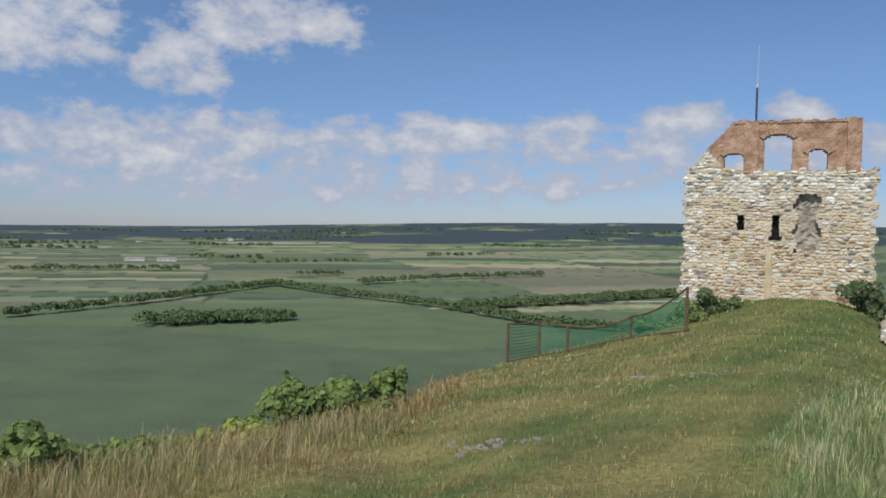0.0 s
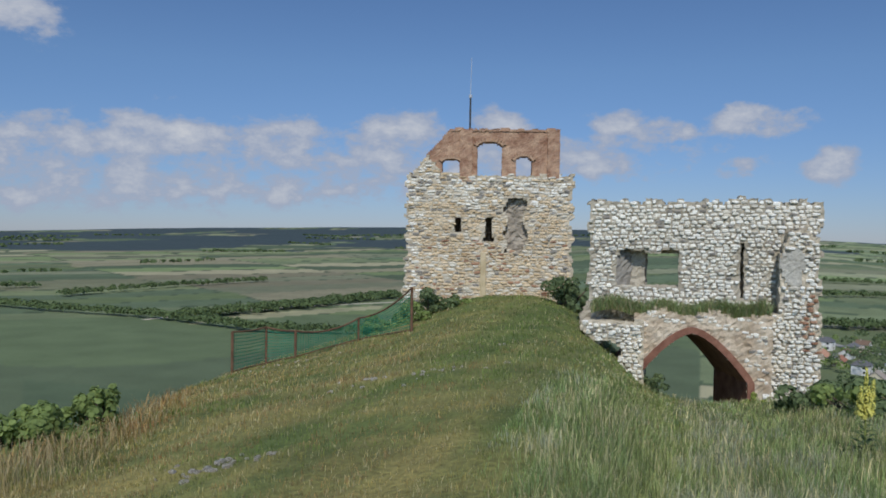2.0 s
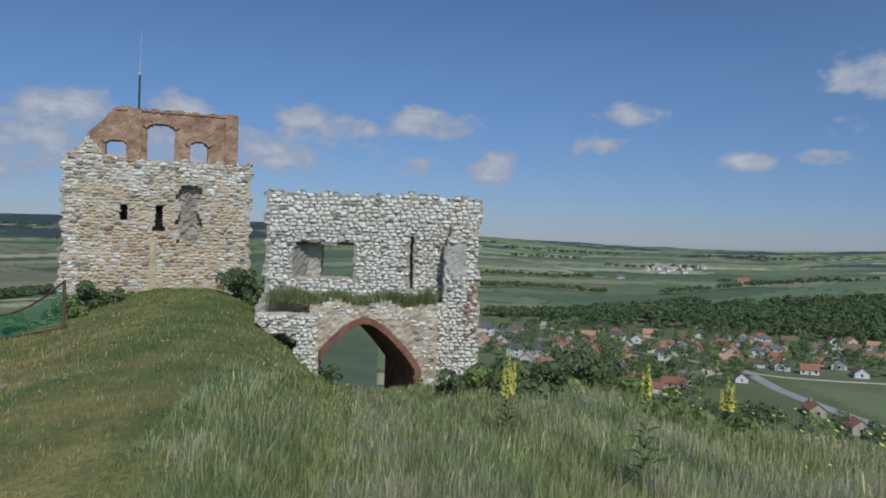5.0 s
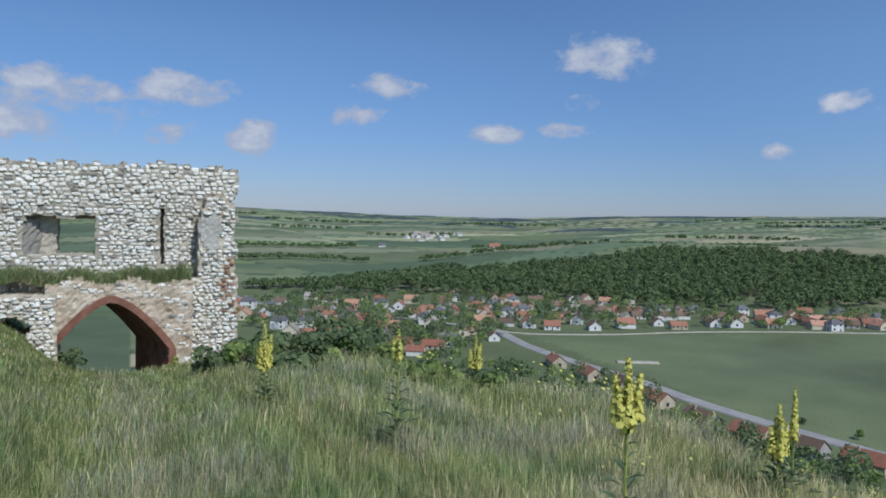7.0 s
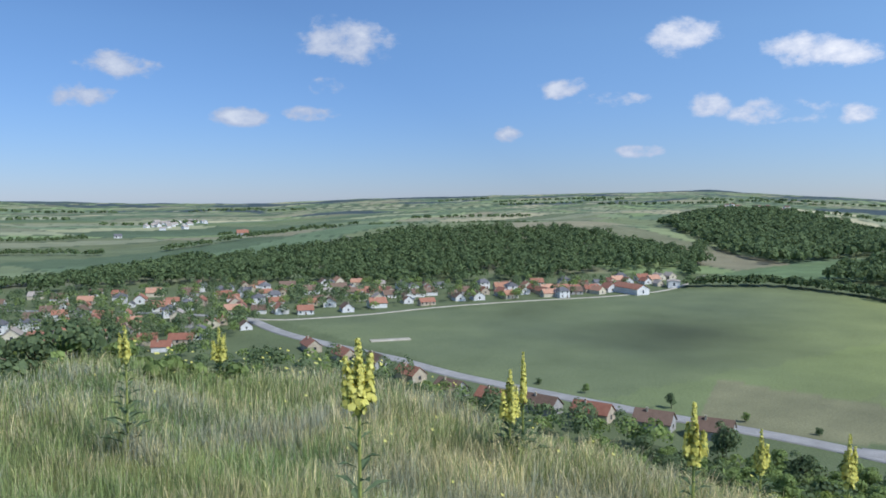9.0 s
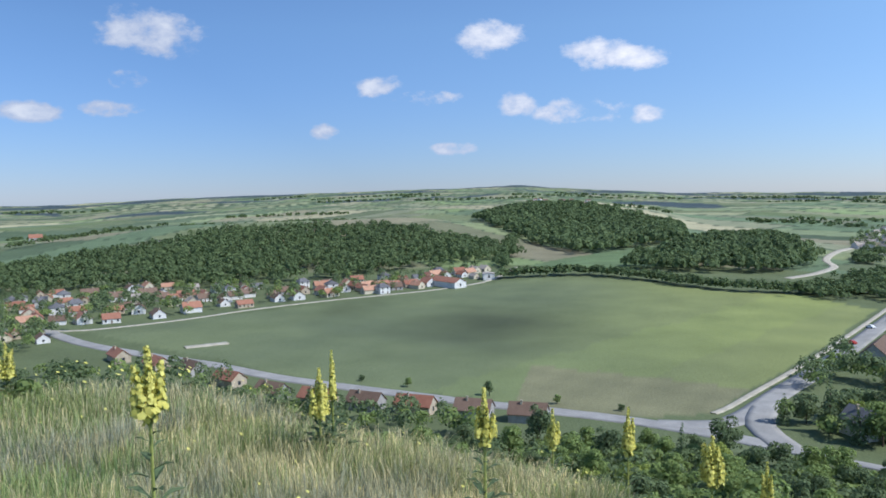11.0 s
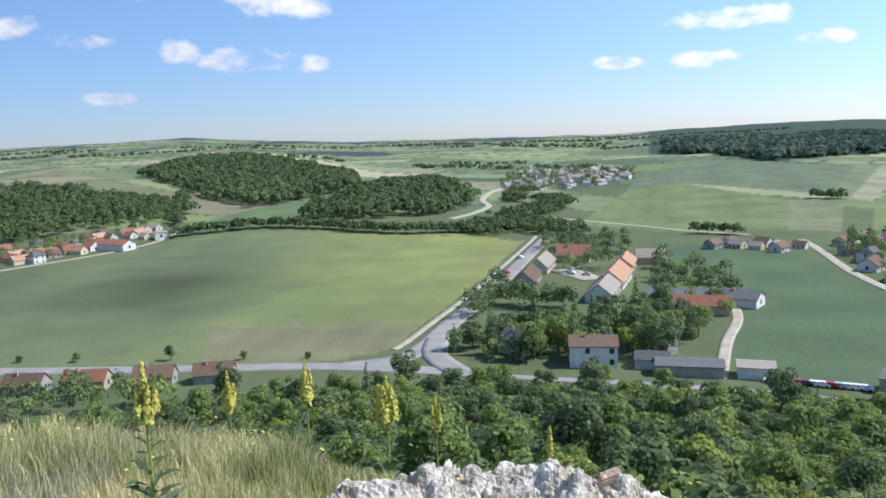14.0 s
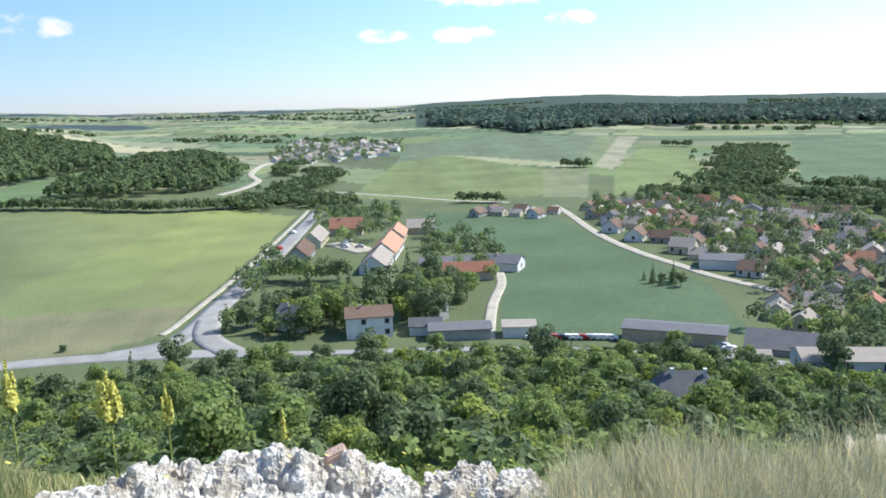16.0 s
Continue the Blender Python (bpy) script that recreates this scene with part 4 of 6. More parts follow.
def wood_patch(corners, count, light=.1, cone=.1, scale=.9, gap=4.0, joined=""):
    """Trees scattered in a polygon; joined: as one mesh of leaf clumps, with that label."""
    xs, ys = [c[0] for c in corners], [c[1] for c in corners]
    done, tries = [], 0
    while len(done) < count and tries < count * 40:
        tries += 1
        x, y = RND.uniform(min(xs), max(xs)), RND.uniform(min(ys), max(ys))
        if not inside(np.array([x]), np.array([y]), corners)[0] or any(math.hypot(x - a, y - b) < gap for a, b in done):
            continue
        if any(math.hypot(x - a, y - b) < c for a, b, c in TAKEN):
            continue
        done.append((x, y))
        if not joined:
            plant(x, y, kind_by(light, cone), scale)
    if joined:
        far_wood("garden_trees", done[::3], joined, M_LEAF, (2.0, 3.8), (4, 8), 110, 1.0, count)
        far_wood("garden_trees", done[1::3] + done[2::3], joined, M_LEAF_DARK, (1.8, 3.6), (5, 10.5), 110, 1.0, count + 1)


def far_wood(name, places, label, material, rad=(3.0, 5.0), high=(6, 10), per=26, leaf=2.2, seed=1):
    """Distant trees, too many to count, as one mesh of leaf clumps."""
    rng = np.random.default_rng(seed)
    p = np.array(places, float)
    n = len(p)
    z = land(p[:, 0], p[:, 1])
    rr, hh = rng.uniform(*rad, n), rng.uniform(*high, n)
    c, nn, ss = [], [], []
    for k in range(per):
        d = rng.normal(size=(n, 3))
        d /= np.linalg.norm(d, axis=1)[:, None]
        d[:, 2] = np.where(d[:, 2] < -.2, -d[:, 2], d[:, 2])
        m = rng.uniform(.75, 1.1, (n, 1))
        c.append(np.stack([p[:, 0] + d[:, 0] * rr * m[:, 0], p[:, 1] + d[:, 1] * rr * m[:, 0], z + hh * .55 + d[:, 2] * hh * .5 * m[:, 0]], 1))
        q = d + rng.normal(size=(n, 3)) * .35
        nn.append(q / np.linalg.norm(q, axis=1)[:, None])
        ss.append(rng.uniform(.7, 1.3, n) * leaf * rr / 4)
    v, f = leaf_quads(np.concatenate(c), np.concatenate(nn), np.concatenate(ss), rng)
    return tagged(new(name, mesh_from(name, v, f, material)), label, "woodland", kind="stuff")


def fill(keep, x0, x1, y0, y1, gap, seed=1):
    rng = np.random.default_rng(seed)
    xs, ys = np.meshgrid(np.arange(x0, x1, gap), np.arange(y0, y1, gap))
    x, y = xs.ravel() + rng.uniform(-.5, .5, xs.size) * gap, ys.ravel() + rng.uniform(-.5, .5, xs.size) * gap
    k = keep(x, y)
    return list(zip(x[k], y[k]))


def bearing(x, y):
    return np.degrees(np.arctan2(x, y)), np.hypot(x, y)


def in_ridge(x, y):
    az, r = bearing(x, y)
    front = np.interp(az, [37, 39, 46, 53, 62, 72, 81, 84], [600, 586, 612, 604, 582, 600, 670, 690])
    back = np.interp(az, [37, 39, 42.6, 51, 58.6, 62, 70, 76, 81, 84], [610, 610, 683, 771, 800, 858, 866, 842, 792, 695])
    clearing = (waves(x, y, 150, 5.0) < -.5) & (r < front + 70)
    return (az > 37) & (az < 84) & (r > front + 12 * waves(x, y, 60)) & (r < back + 16 * waves(x, y, 70, 2.0)) & ~clearing


def in_second(x, y):
    return inside(x + 10 * waves(x, y, 70), y, [(987, 144), (844, 81), (715, 23), (817, -31), (834, -77), (1100, -100), (1330, 50), (1280, 215)])


def in_third(x, y):
    return inside(x, y + 9 * waves(x, y, 60), [(600, -12), (700, -40), (790, -62), (900, -120), (974, -184), (731, -170), (665, -156), (600, -118), (590, -70)]) & (waves(x, y, 90, 1.0) > -.55)


def line_of(points, width, gap, seed=1):
    rng = np.random.default_rng(seed)
    c = curve_through(points, gap)
    out = []
    for k in range(max(1, int(width / gap) + 1)):
        out += [(x + rng.normal() * width * .3, y + rng.normal() * width * .3) for x, y in c]
    return out


# leaf green shifted to blue so the colour itself carries the distance haze
M_HAZY_FOREST = surface("hazy_forest_leaves", (0.085, 0.13, 0.095), (0.15, 0.205, 0.145), 0.02, 0.8, 0, 0.4, pieces=True, trans=0.3)
far_wood("wooded_ridge", fill(in_ridge, 330, 880, 60, 620, 7.4, 3), "dark green deciduous wood covering a low ridge behind the village", M_FAR_LEAF, (3.0, 5.0), (7, 12), 62, 1.5, 5)
far_wood("wooded_hill", fill(in_second, 700, 1340, -120, 230, 10, 4), "dark green wood on a rounded hill", M_FAR_LEAF, (4, 7), (8, 13), 52, 1.9, 6)
far_wood("valley_wood", fill(in_third, 580, 990, -200, 10, 8, 5), "mixed green trees in the valley bottom", M_FAR_LEAF, (3.5, 6), (7, 12), 56, 1.7, 7)
far_wood("far_forest", fill(lambda x, y: (bearing(x, y)[0] > 117) & (bearing(x, y)[0] < 150) & (np.abs(bearing(x, y)[1] - 420 - np.interp(bearing(x, y)[0], [118, 124, 130.4, 139.5, 146.7], [1540, 1180, 1370, 1400, 1480])) < 420), 700, 2000, -2000, -600, 21, 8), "large forest on the far slope, tinted blue-green for haze", M_HAZY_FOREST, (9, 14), (9, 14), 34, 2.6, 9)


def hedges():
    rows = [
        ("tree_line", [(-372, 430), (-347, 535), (-338, 640), (-329, 740)], 7, 6, "dark green line of trees between fields"),
        ("tree_line", [(-329, 740), (-224, 660), (-134, 607), (-68, 545), (-40, 520), (60, 512)], 6, 6, "dark green line of trees between fields"),
        ("shelter_belt", [(-105, 610), (-37, 682), (60, 804)], 22, 6, "dense dark green shelter belt of trees"),
        ("tree_line", [(-254, 795), (-183, 922), (-86, 1025)], 8, 7, "dark green line of trees between fields"),
        ("tree_line", [(-675, 789), (-600, 838), (-523, 883)], 8, 8, "dark green line of trees between fields"),
        ("field_grove", [(-272, 436), (-252, 456), (-228, 474), (-212, 486)], 24, 5, "low dark green grove in a field"),
        ("field_grove", [(-345, 880), (-335, 900), (-322, 905)], 22, 8, "small dark green grove in a field"),
        ("tree_line", [(508, -122), (518, -66), (552, -28), (577, 18), (566, 74)], 9, 5, "dense green hedge behind the large field"),
        ("roadside_wood", [(500, -122), (525, -145), (500, -166), (470, -172)], 26, 5, "dense green trees beside the main road"),
        ("tree_line", [(620, 78), (720, 90), (860, 100)], 10, 8, "green trees along the valley road"),
        ("stream_trees", [(560, -160), (600, -195), (640, -225), (690, -235)], 24, 6, "winding green line of trees along a stream"),
        ("stream_trees", [(690, -205), (740, -215), (780, -250)], 16, 7, "winding green line of trees along a stream"),
        ("stream_trees", [(386, -433), (440, -500), (500, -570), (570, -650)], 46, 6, "green trees in a shallow side valley"),
        ("tree_line", [(380, -350), (345, -390), (290, -410), (230, -395)], 26, 6, "green trees behind the village"),
        ("tree_line", [(345, -455), (300, -470), (240, -440)], 24, 7, "dark green trees between village and fields"),
        ("field_bushes", [(566, -418), (550, -428)], 8, 5, "dark green bushes on a field boundary"),
        ("field_bushes", [(680, -640), (650, -650)], 8, 6, "dark green row of bushes on the slope"),
        ("field_bushes", [(440, -245), (425, -262)], 5, 6, "round green bushes beside the field track"),
        ("hedge_row", [at(60, 1120), at(66, 1180), at(72, 1150)], 9, 9, "green hedge between sloping fields"),
        ("hedge_row", [at(46, 900), at(52, 960), at(57, 1000)], 9, 9, "green hedge between sloping fields"),
        ("hedge_row", [at(34, 640), at(38, 660), at(43, 720), at(48, 800)], 20, 7, "green bushes between the meadows"),
        ("hedge_row", [at(33, 900), at(37, 930), at(42, 900)], 8, 7, "dark green hedge across the meadows"),
        ("hedge_row", [at(32, 1100), at(38, 1120), at(41, 1180)], 9, 8, "dark green hedge across the meadows"),
        ("hedge_row", [at(49.5, 1240), at(51, 1260), at(54, 1230)], 9, 8, "dark green trees beside a white house"),
    ]
    for i, (name, pts, w, gap, label) in enumerate(rows):
        far_wood(name, line_of(pts, w, gap * .7, i), label, M_FAR_LEAF, (2.4, 4.2), (4.5, 8), 44, 1.6, 30 + i)
    rng = np.random.default_rng(77)
    for i in range(80):
        az = rng.uniform(-42, 146)
        r = rng.uniform(1150, 3600)
        da = rng.uniform(2, 9) * (1 if rng.random() < .5 else -1)
        r2 = r * rng.uniform(.94, 1.06)
        pts = [at(az, r), at(az + da / 2, (r + r2) / 2), at(az + da, r2)]
        far_wood("far_hedge", line_of(pts, 5 + r / 400, 8 + r / 260, i), "distant dark green hedge between fields", M_FAR_LEAF, (3 + r / 900, 5 + r / 800), (3, 6), 12, 3.4, 100 + i)


hedges()


# ---- houses ----
M_WALL = {k: surface(k + "_wall", d, l, .5, .9, .15, 5, pieces=False) for k, d, l in (
    ("white", (.6, .59, .56), (.76, .75, .72)), ("cream", (.52, .46, .34), (.66, .6, .46)), ("grey", (.3, .29, .27), (.42, .41, .39)), ("tan", (.4, .33, .24), (.52, .45, .34)))}
M_ROOF = {k: surface(k + "_roof", d, l, .4, .85, .4, 4, pieces=True) for k, d, l in (
    ("red", (.24, .1, .065), (.38, .19, .125)), ("orange", (.36, .18, .11), (.52, .31, .21)), ("brown", (.13, .085, .06), (.22, .15, .11)), ("slate", (.1, .1, .105), (.18, .18, .185)), ("pale", (.3, .26, .22), (.42, .37, .32)))}
M_PANE = surface("window_glass", (.03, .035, .04), (.06, .07, .08), 1.0, .15, 0, 5, fleck=0)
M_DOOR = surface("brown_door", (.1, .06, .035), (.16, .1, .06), 1.0, .6, .1, 10)
TAKEN = []


def window(parent, x, y, z, w, h, nx, ny):
    """A window with frame and pane, proud of a wall that faces (nx, ny)."""
    fb = bmesh.new()
    px, py = -ny, nx
    box(fb, -w / 2 - .1, w / 2 + .1, 0, .09, -.1, h + .1)
    front = max(fb.faces, key=lambda f: f.calc_center_median().y)
    bmesh.ops.inset_individual(fb, faces=[front], thickness=.12, depth=-.05)
    front.material_index = 1
    bmesh.ops.transform(fb, matrix=Matrix(((px, nx, 0, x), (py, ny, 0, y), (0, 0, 1, z), (0, 0, 0, 1))), verts=fb.verts)
    part("window", fb, M_WALL["white"], parent).data.materials.append(M_PANE)


def house_proto(w, d, h, rh, wall, roof, label, storeys=1, chimneys=1, hip=0.0, windows=True, name="house", category="house"):
    """A house: walls with gables, an overhanging roof with thickness, windows, a door and a chimney. Its long side lies along x."""
    ob = thing(name, Matrix.Identity(4), label, category, "houses of the village")
    bm = bmesh.new()
    W, D = w / 2, d / 2
    base = [bm.verts.new((x, y, -2.0)) for x, y in ((-W, -D), (W, -D), (W, D), (-W, D))]
    top = [bm.verts.new((x, y, h)) for x, y in ((-W, -D), (W, -D), (W, D), (-W, D))]
    for i in range(4):
        bm.faces.new((base[i], base[(i + 1) % 4], top[(i + 1) % 4], top[i]))
    if not hip:
        for x, i, j in ((-W, 3, 0), (W, 1, 2)):
            bm.faces.new((top[i], top[j], bm.verts.new((x, 0, h + rh))))
    part("wall", bm, M_WALL[wall], ob)
    bm = bmesh.new()
    o, t = .45, .22
    k = rh / D
    def shell(lift):
        e = h - o * k + lift
        xr = W + .35 - (D * hip)
        return [bm.verts.new(c) for c in ((-W - .35, -D - o, e), (W + .35, -D - o, e), (W + .35, D + o, e), (-W - .35, D + o, e), (-xr, 0, h + rh + lift), (xr, 0, h + rh + lift))]
    a, b = shell(.03), shell(.03 + t)
    for q, flip in ((a, True), (b, False)):
        for f in ((0, 1, 5, 4), (2, 3, 4, 5), (3, 0, 4), (1, 2, 5)):
            if not hip and len(f) == 3:
                continue
            bm.faces.new([q[i] for i in (f[::-1] if flip else f)])
    rim_ = ((0, 1), (1, 2), (2, 3), (3, 0)) if hip else ((0, 1), (2, 3), (1, 5), (5, 2), (3, 4), (4, 0))
    for i, j in rim_:
        bm.faces.new((a[i], a[j], b[j], b[i]))
    bmesh.ops.recalc_face_normals(bm, faces=bm.faces)
    part("roof", bm, M_ROOF[roof], ob, roof + " tiled roof" if roof != "slate" else "grey slate roof")
    for c in range(chimneys):
        cx = W * (.35 if c == 0 else -.5)
        bm = bmesh.new()
        box(bm, cx - .3, cx + .3, .5, 1.1, h + rh * .5, h + rh + .8)
        box(bm, cx - .37, cx + .37, .43, 1.17, h + rh + .8, h + rh + .92)
        part("chimney", bm, M_WALL["white" if name == "mansion" else "tan"], ob)
    if windows:
        sh = h / storeys
        for f in range(storeys):
            z = f * sh + sh * .38
            n = max(2, int(w / 3.2))
            for i in range(n):
                x = -W + w * (i + .5) / n
                if f == 0 and i == n // 2:
                    continue
                window(ob, x, -D, z, 1.1, sh * .42, 0, -1)
                if storeys > 1 and i % 2 == 0:
                    window(ob, x, D, z, 1.1, sh * .42, 0, 1)
            window(ob, W, 0, z, 1.1, sh * .42, 1, 0)
            window(ob, -W, 0, z, 1.1, sh * .42, -1, 0)
        bm = bmesh.new()
        n = max(2, int(w / 3.2))
        x = -W + w * (n // 2 + .5) / n
        box(bm, x - .5, x + .5, -D - .06, -D + .02, -.1, 2.05)
        part("door", bm, M_DOOR, ob)
    return ob


HOUSES = [house_proto(11, 8, 3.2, 3.0, "white", "red", "white village house with a red tiled roof"),
          house_proto(12, 8, 3.4, 3.2, "cream", "orange", "cream village house with an orange tiled roof"),
          house_proto(10, 8, 3.0, 3.0, "white", "brown", "white village house with a brown tiled roof"),
          house_proto(13, 7, 3.2, 2.8, "tan", "red", "tan village house with a red tiled roof"),
          house_proto(9, 9, 5.4, 2.4, "white", "slate", "white two-storey house with a grey roof", 2, 1, .6),
          house_proto(10, 8, 3.2, 3.0, "cream", "pale", "cream village house with a faded roof"),
          house_proto(12, 7.5, 3.0, 3.0, "grey", "brown", "grey rendered house with a brown roof"),
          house_proto(8, 6, 2.6, 2.0, "white", "slate", "low white outbuilding with a grey roof", 1, 0)]
FIRST = set(range(len(HOUSES)))


def settle(proto, x, y, turn, k=1.0):
    """Stands a house on the land; the first use of a kind takes the model itself."""
    z = min(height(x + a, y + b) for a in (-4, 4) for b in (-4, 4))
    m = pose(x, y, z, 0, 0, turn)
    i = HOUSES.index(proto) if proto in HOUSES else None
    if i in FIRST:
        FIRST.discard(i)
        ob = proto
        ob.matrix_world = m
    elif i is None:
        ob = proto
        ob.matrix_world = m
    else:
        ob = copy_thing(proto, m)
    ob.scale = (k, k, k)
    TAKEN.append((x, y, 6.5 * k))
    return ob


def hamlet(corners, count, kinds, turn, gap=13, scale=1.0, keep_off=()):
    xs, ys = [c[0] for c in corners], [c[1] for c in corners]
    n, tries = 0, 0
    while n < count and tries < count * 60:
        tries += 1
        x, y = RND.uniform(min(xs), max(xs)), RND.uniform(min(ys), max(ys))
        if not inside(np.array([x]), np.array([y]), corners)[0] or any(math.hypot(x - a, y - b) < gap * scale for a, b, c in TAKEN):
            continue
        if any(along(np.array([x]), np.array([y]), line, 16)[0] for line in keep_off):
            continue
        settle(HOUSES[RND.choice(kinds)], x, y, turn + RND.choice((0, 90, 180, 270)) + RND.uniform(-9, 9), scale * RND.uniform(.8, 1.1))
        n += 1


def far_hamlet(name, corners, count, label, seed, gap=15):
    """The houses of a distant village, too small to tell apart, as one mesh of walls and one of roofs."""
    rng = np.random.default_rng(seed)
    xs, ys = [c[0] for c in corners], [c[1] for c in corners]
    spots = []
    for _ in range(count * 60):
        x, y = rng.uniform(min(xs), max(xs)), rng.uniform(min(ys), max(ys))
        if len(spots) < count and inside(np.array([x]), np.array([y]), corners)[0] and all(math.hypot(x - a, y - b) > gap for a, b in spots):
            spots.append((x, y))
    walls, roofs = ([], []), ([], [])
    for x, y in spots:
        m = pose(x, y, height(x, y), 0, 0, rng.uniform(0, 180))
        w, d, h, rh = rng.uniform(4, 7), rng.uniform(3, 4.5), rng.uniform(2.8, 4.2), rng.uniform(2, 3.4)
        k = len(walls[0])
        walls[0].extend((m @ Vector(c))[:] for c in ((-w, -d, -2), (w, -d, -2), (w, d, -2), (-w, d, -2), (-w, -d, h), (w, -d, h), (w, d, h), (-w, d, h), (-w, 0, h + rh), (w, 0, h + rh)))
        walls[1].extend([k + i for i in f] for f in ((0, 1, 5, 4), (2, 3, 7, 6), (1, 2, 6, 9, 5), (3, 0, 4, 8, 7)))
        k = len(roofs[0])
        e = h - .4 * rh / d
        roofs[0].extend((m @ Vector((a, b, c + t)))[:] for t in (.05, .3) for a, b, c in ((-w - .4, -d - .4, e), (w + .4, -d - .4, e), (w + .4, 0, h + rh), (-w - .4, 0, h + rh), (w + .4, d + .4, e), (-w - .4, d + .4, e)))
        roofs[1].extend([k + i for i in f] for f in ((6, 7, 8, 9), (9, 8, 10, 11), (0, 3, 2, 1), (3, 5, 4, 2), (0, 1, 7, 6), (4, 5, 11, 10), (1, 2, 8, 7), (2, 4, 10, 8), (3, 0, 6, 9), (5, 3, 9, 11)))
    for (v, f), mt, what in ((walls, M_WALL["white"], "pale walls"), (roofs, M_ROOF["pale" if seed % 2 else "brown"], "tiled roofs")):
        me = bpy.data.meshes.new(name)
        me.from_pydata(v, [], f)
        me.materials.append(mt)
        tagged(new(name, me), what + " of " + label, "village", kind="stuff")


def build_villages():
    lanes = (STREET, VILLAGE_ROAD, VILLAGE_LANE, MAIN_ROAD)
    for x, y, kind, turn in ((230, 88, 3, 74), (228, 72, 6, 76), (226, 56, 3, 80), (224, 38, 6, 84), (222, 22, 6, 86), (236, 106, 6, 68), (250, 128, 3, 62), (264, 150, 6, 58), (270, 168, 3, 56), (282, 192, 3, 50)):
        settle(HOUSES[kind], x, y, turn, .88)
    settle(house_proto(27, 10, 4.0, 2.6, "white", "red", "long white hall with a red roof by the field", 1, 0, 0, True, "hall", "hall"), 531, 107, 50)
    settle(house_proto(10, 8, 4.5, .6, "white", "pale", "small white box-shaped building by the field", 1, 0, 0, True, "kiosk", "building"), 565, 84, 14)
    # farm below the castle
    settle(house_proto(24, 10, 3.4, 3.8, "white", "pale", "white farmhouse with a faded brown tiled roof", 1, 1, 0, True, "farmhouse", "farm"), 287, -120, -32)
    settle(house_proto(30, 11, 3.6, 4.4, "white", "orange", "long white farmstead with a bright orange tiled roof", 1, 1, 0, True, "farmstead", "farm"), 311, -135, -32)
    settle(house_proto(22, 9, 3.2, 3.6, "cream", "orange", "cream farm wing with an orange roof", 1, 0, 0, True, "barn", "barn"), 343, -154, -30)
    settle(house_proto(24, 9, 3.2, 3.8, "grey", "brown", "long grey barn with a dark brown roof", 1, 0, 0, True, "barn", "barn"), 325, -101, -26)
    settle(house_proto(26, 9, 3.2, 4.0, "cream", "pale", "cream barn with a sunlit tiled roof", 1, 0, 0, True, "barn", "barn"), 356, -118, -28)
    settle(house_proto(16, 9, 4.0, 4.5, "tan", "red", "tan farm building with a red tiled roof", 1, 1, 0, True, "barn", "barn"), 372, -140, 62)
    settle(house_proto(14, 9, 3.6, 3.4, "tan", "pale", "tan outbuilding with a faded roof", 1, 0, 0, True, "barn", "barn"), 352, -172, 62)
    settle(house_proto(20, 8, 3.4, 2.8, "tan", "red", "low tan stable with a red tiled roof", 1, 0, 0, True, "barn", "barn"), 250, -140, 62)
    settle(house_proto(26, 9, 3.2, 1.8, "grey", "slate", "low grey shed with a grey roof", 1, 0, 0, True, "shed", "shed"), 268, -144, 62)
    settle(house_proto(14, 10, 3.2, 2.4, "white", "slate", "white garden house with a grey roof", 1, 1, 0, True, "cottage", "house"), 256, -160, 40)
    settle(house_proto(13, 9, 6.2, 2.0, "white", "brown", "white two-storey house with a brown roof", 2, 1, 0, True, "villa", "house"), 204, -82, 70)
    settle(house_proto(10, 8, 3.6, 3.4, "white", "slate", "white cottage with a dark roof", 1, 1, 0, True, "cottage", "house"), 222, -66, 30)
    settle(house_proto(4.2, 4.2, 6.8, .4, "grey", "slate", "grey concrete transformer tower", 1, 0, .5, True, "transformer_tower", "tower"), 207, -106, 20)
    settle(house_proto(9, 6, 2.8, 1.6, "white", "slate", "small white shed with a grey roof", 1, 0, 0, True, "shed", "shed"), 196, -96, 62)
    settle(house_proto(17, 8, 3.2, .9, "grey", "slate", "long low shed with a dark grey roof", 1, 0, 0, True, "shed", "shed"), 187, -102, 64)
    settle(house_proto(9, 7, 3.2, .8, "white", "pale", "low white shed with a pale grey roof", 1, 0, 0, True, "shed", "shed"), 180, -117, 60)
    settle(house_proto(26, 9, 4.2, .8, "tan", "slate", "long low hall with a flat grey roof", 1, 0, 0, True, "hall", "hall"), 151, -147, 40)
    settle(house_proto(16, 12, 3.6, 3.0, "grey", "slate", "grey workshop with a dark roof", 1, 0, 0, True, "workshop", "workshop"), 128, -160, 35)
    settle(house_proto(18, 9, 6.0, 1.4, "white", "pale", "white two-storey row building with a grey roof", 2, 1, 0, True, "row_house", "house"), 102, -146, 55)
    settle(house_proto(8, 6, 3.0, 1.2, "white", "pale", "small white shed with a pale roof", 1, 0, 0, True, "shed", "shed"), 121, -141, 48)
    settle(house_proto(15, 12, 5.0, 5.5, "grey", "slate", "old mansion with a steep slate roof and white chimneys", 1, 2, .7, True, "mansion", "house"), 84, -84, 55, .75)
    settle(house_proto(22, 14, 3.6, .7, "white", "slate", "low white storehouse with a flat bluish roof", 1, 0, 0, True, "storehouse", "building"), 208, -230, 40)
    settle(house_proto(12, 8, 3.6, 3.6, "white", "orange", "white house with a vivid red-orange roof", 1, 1, 0, True, "house", "house"), 277, -274, 45)
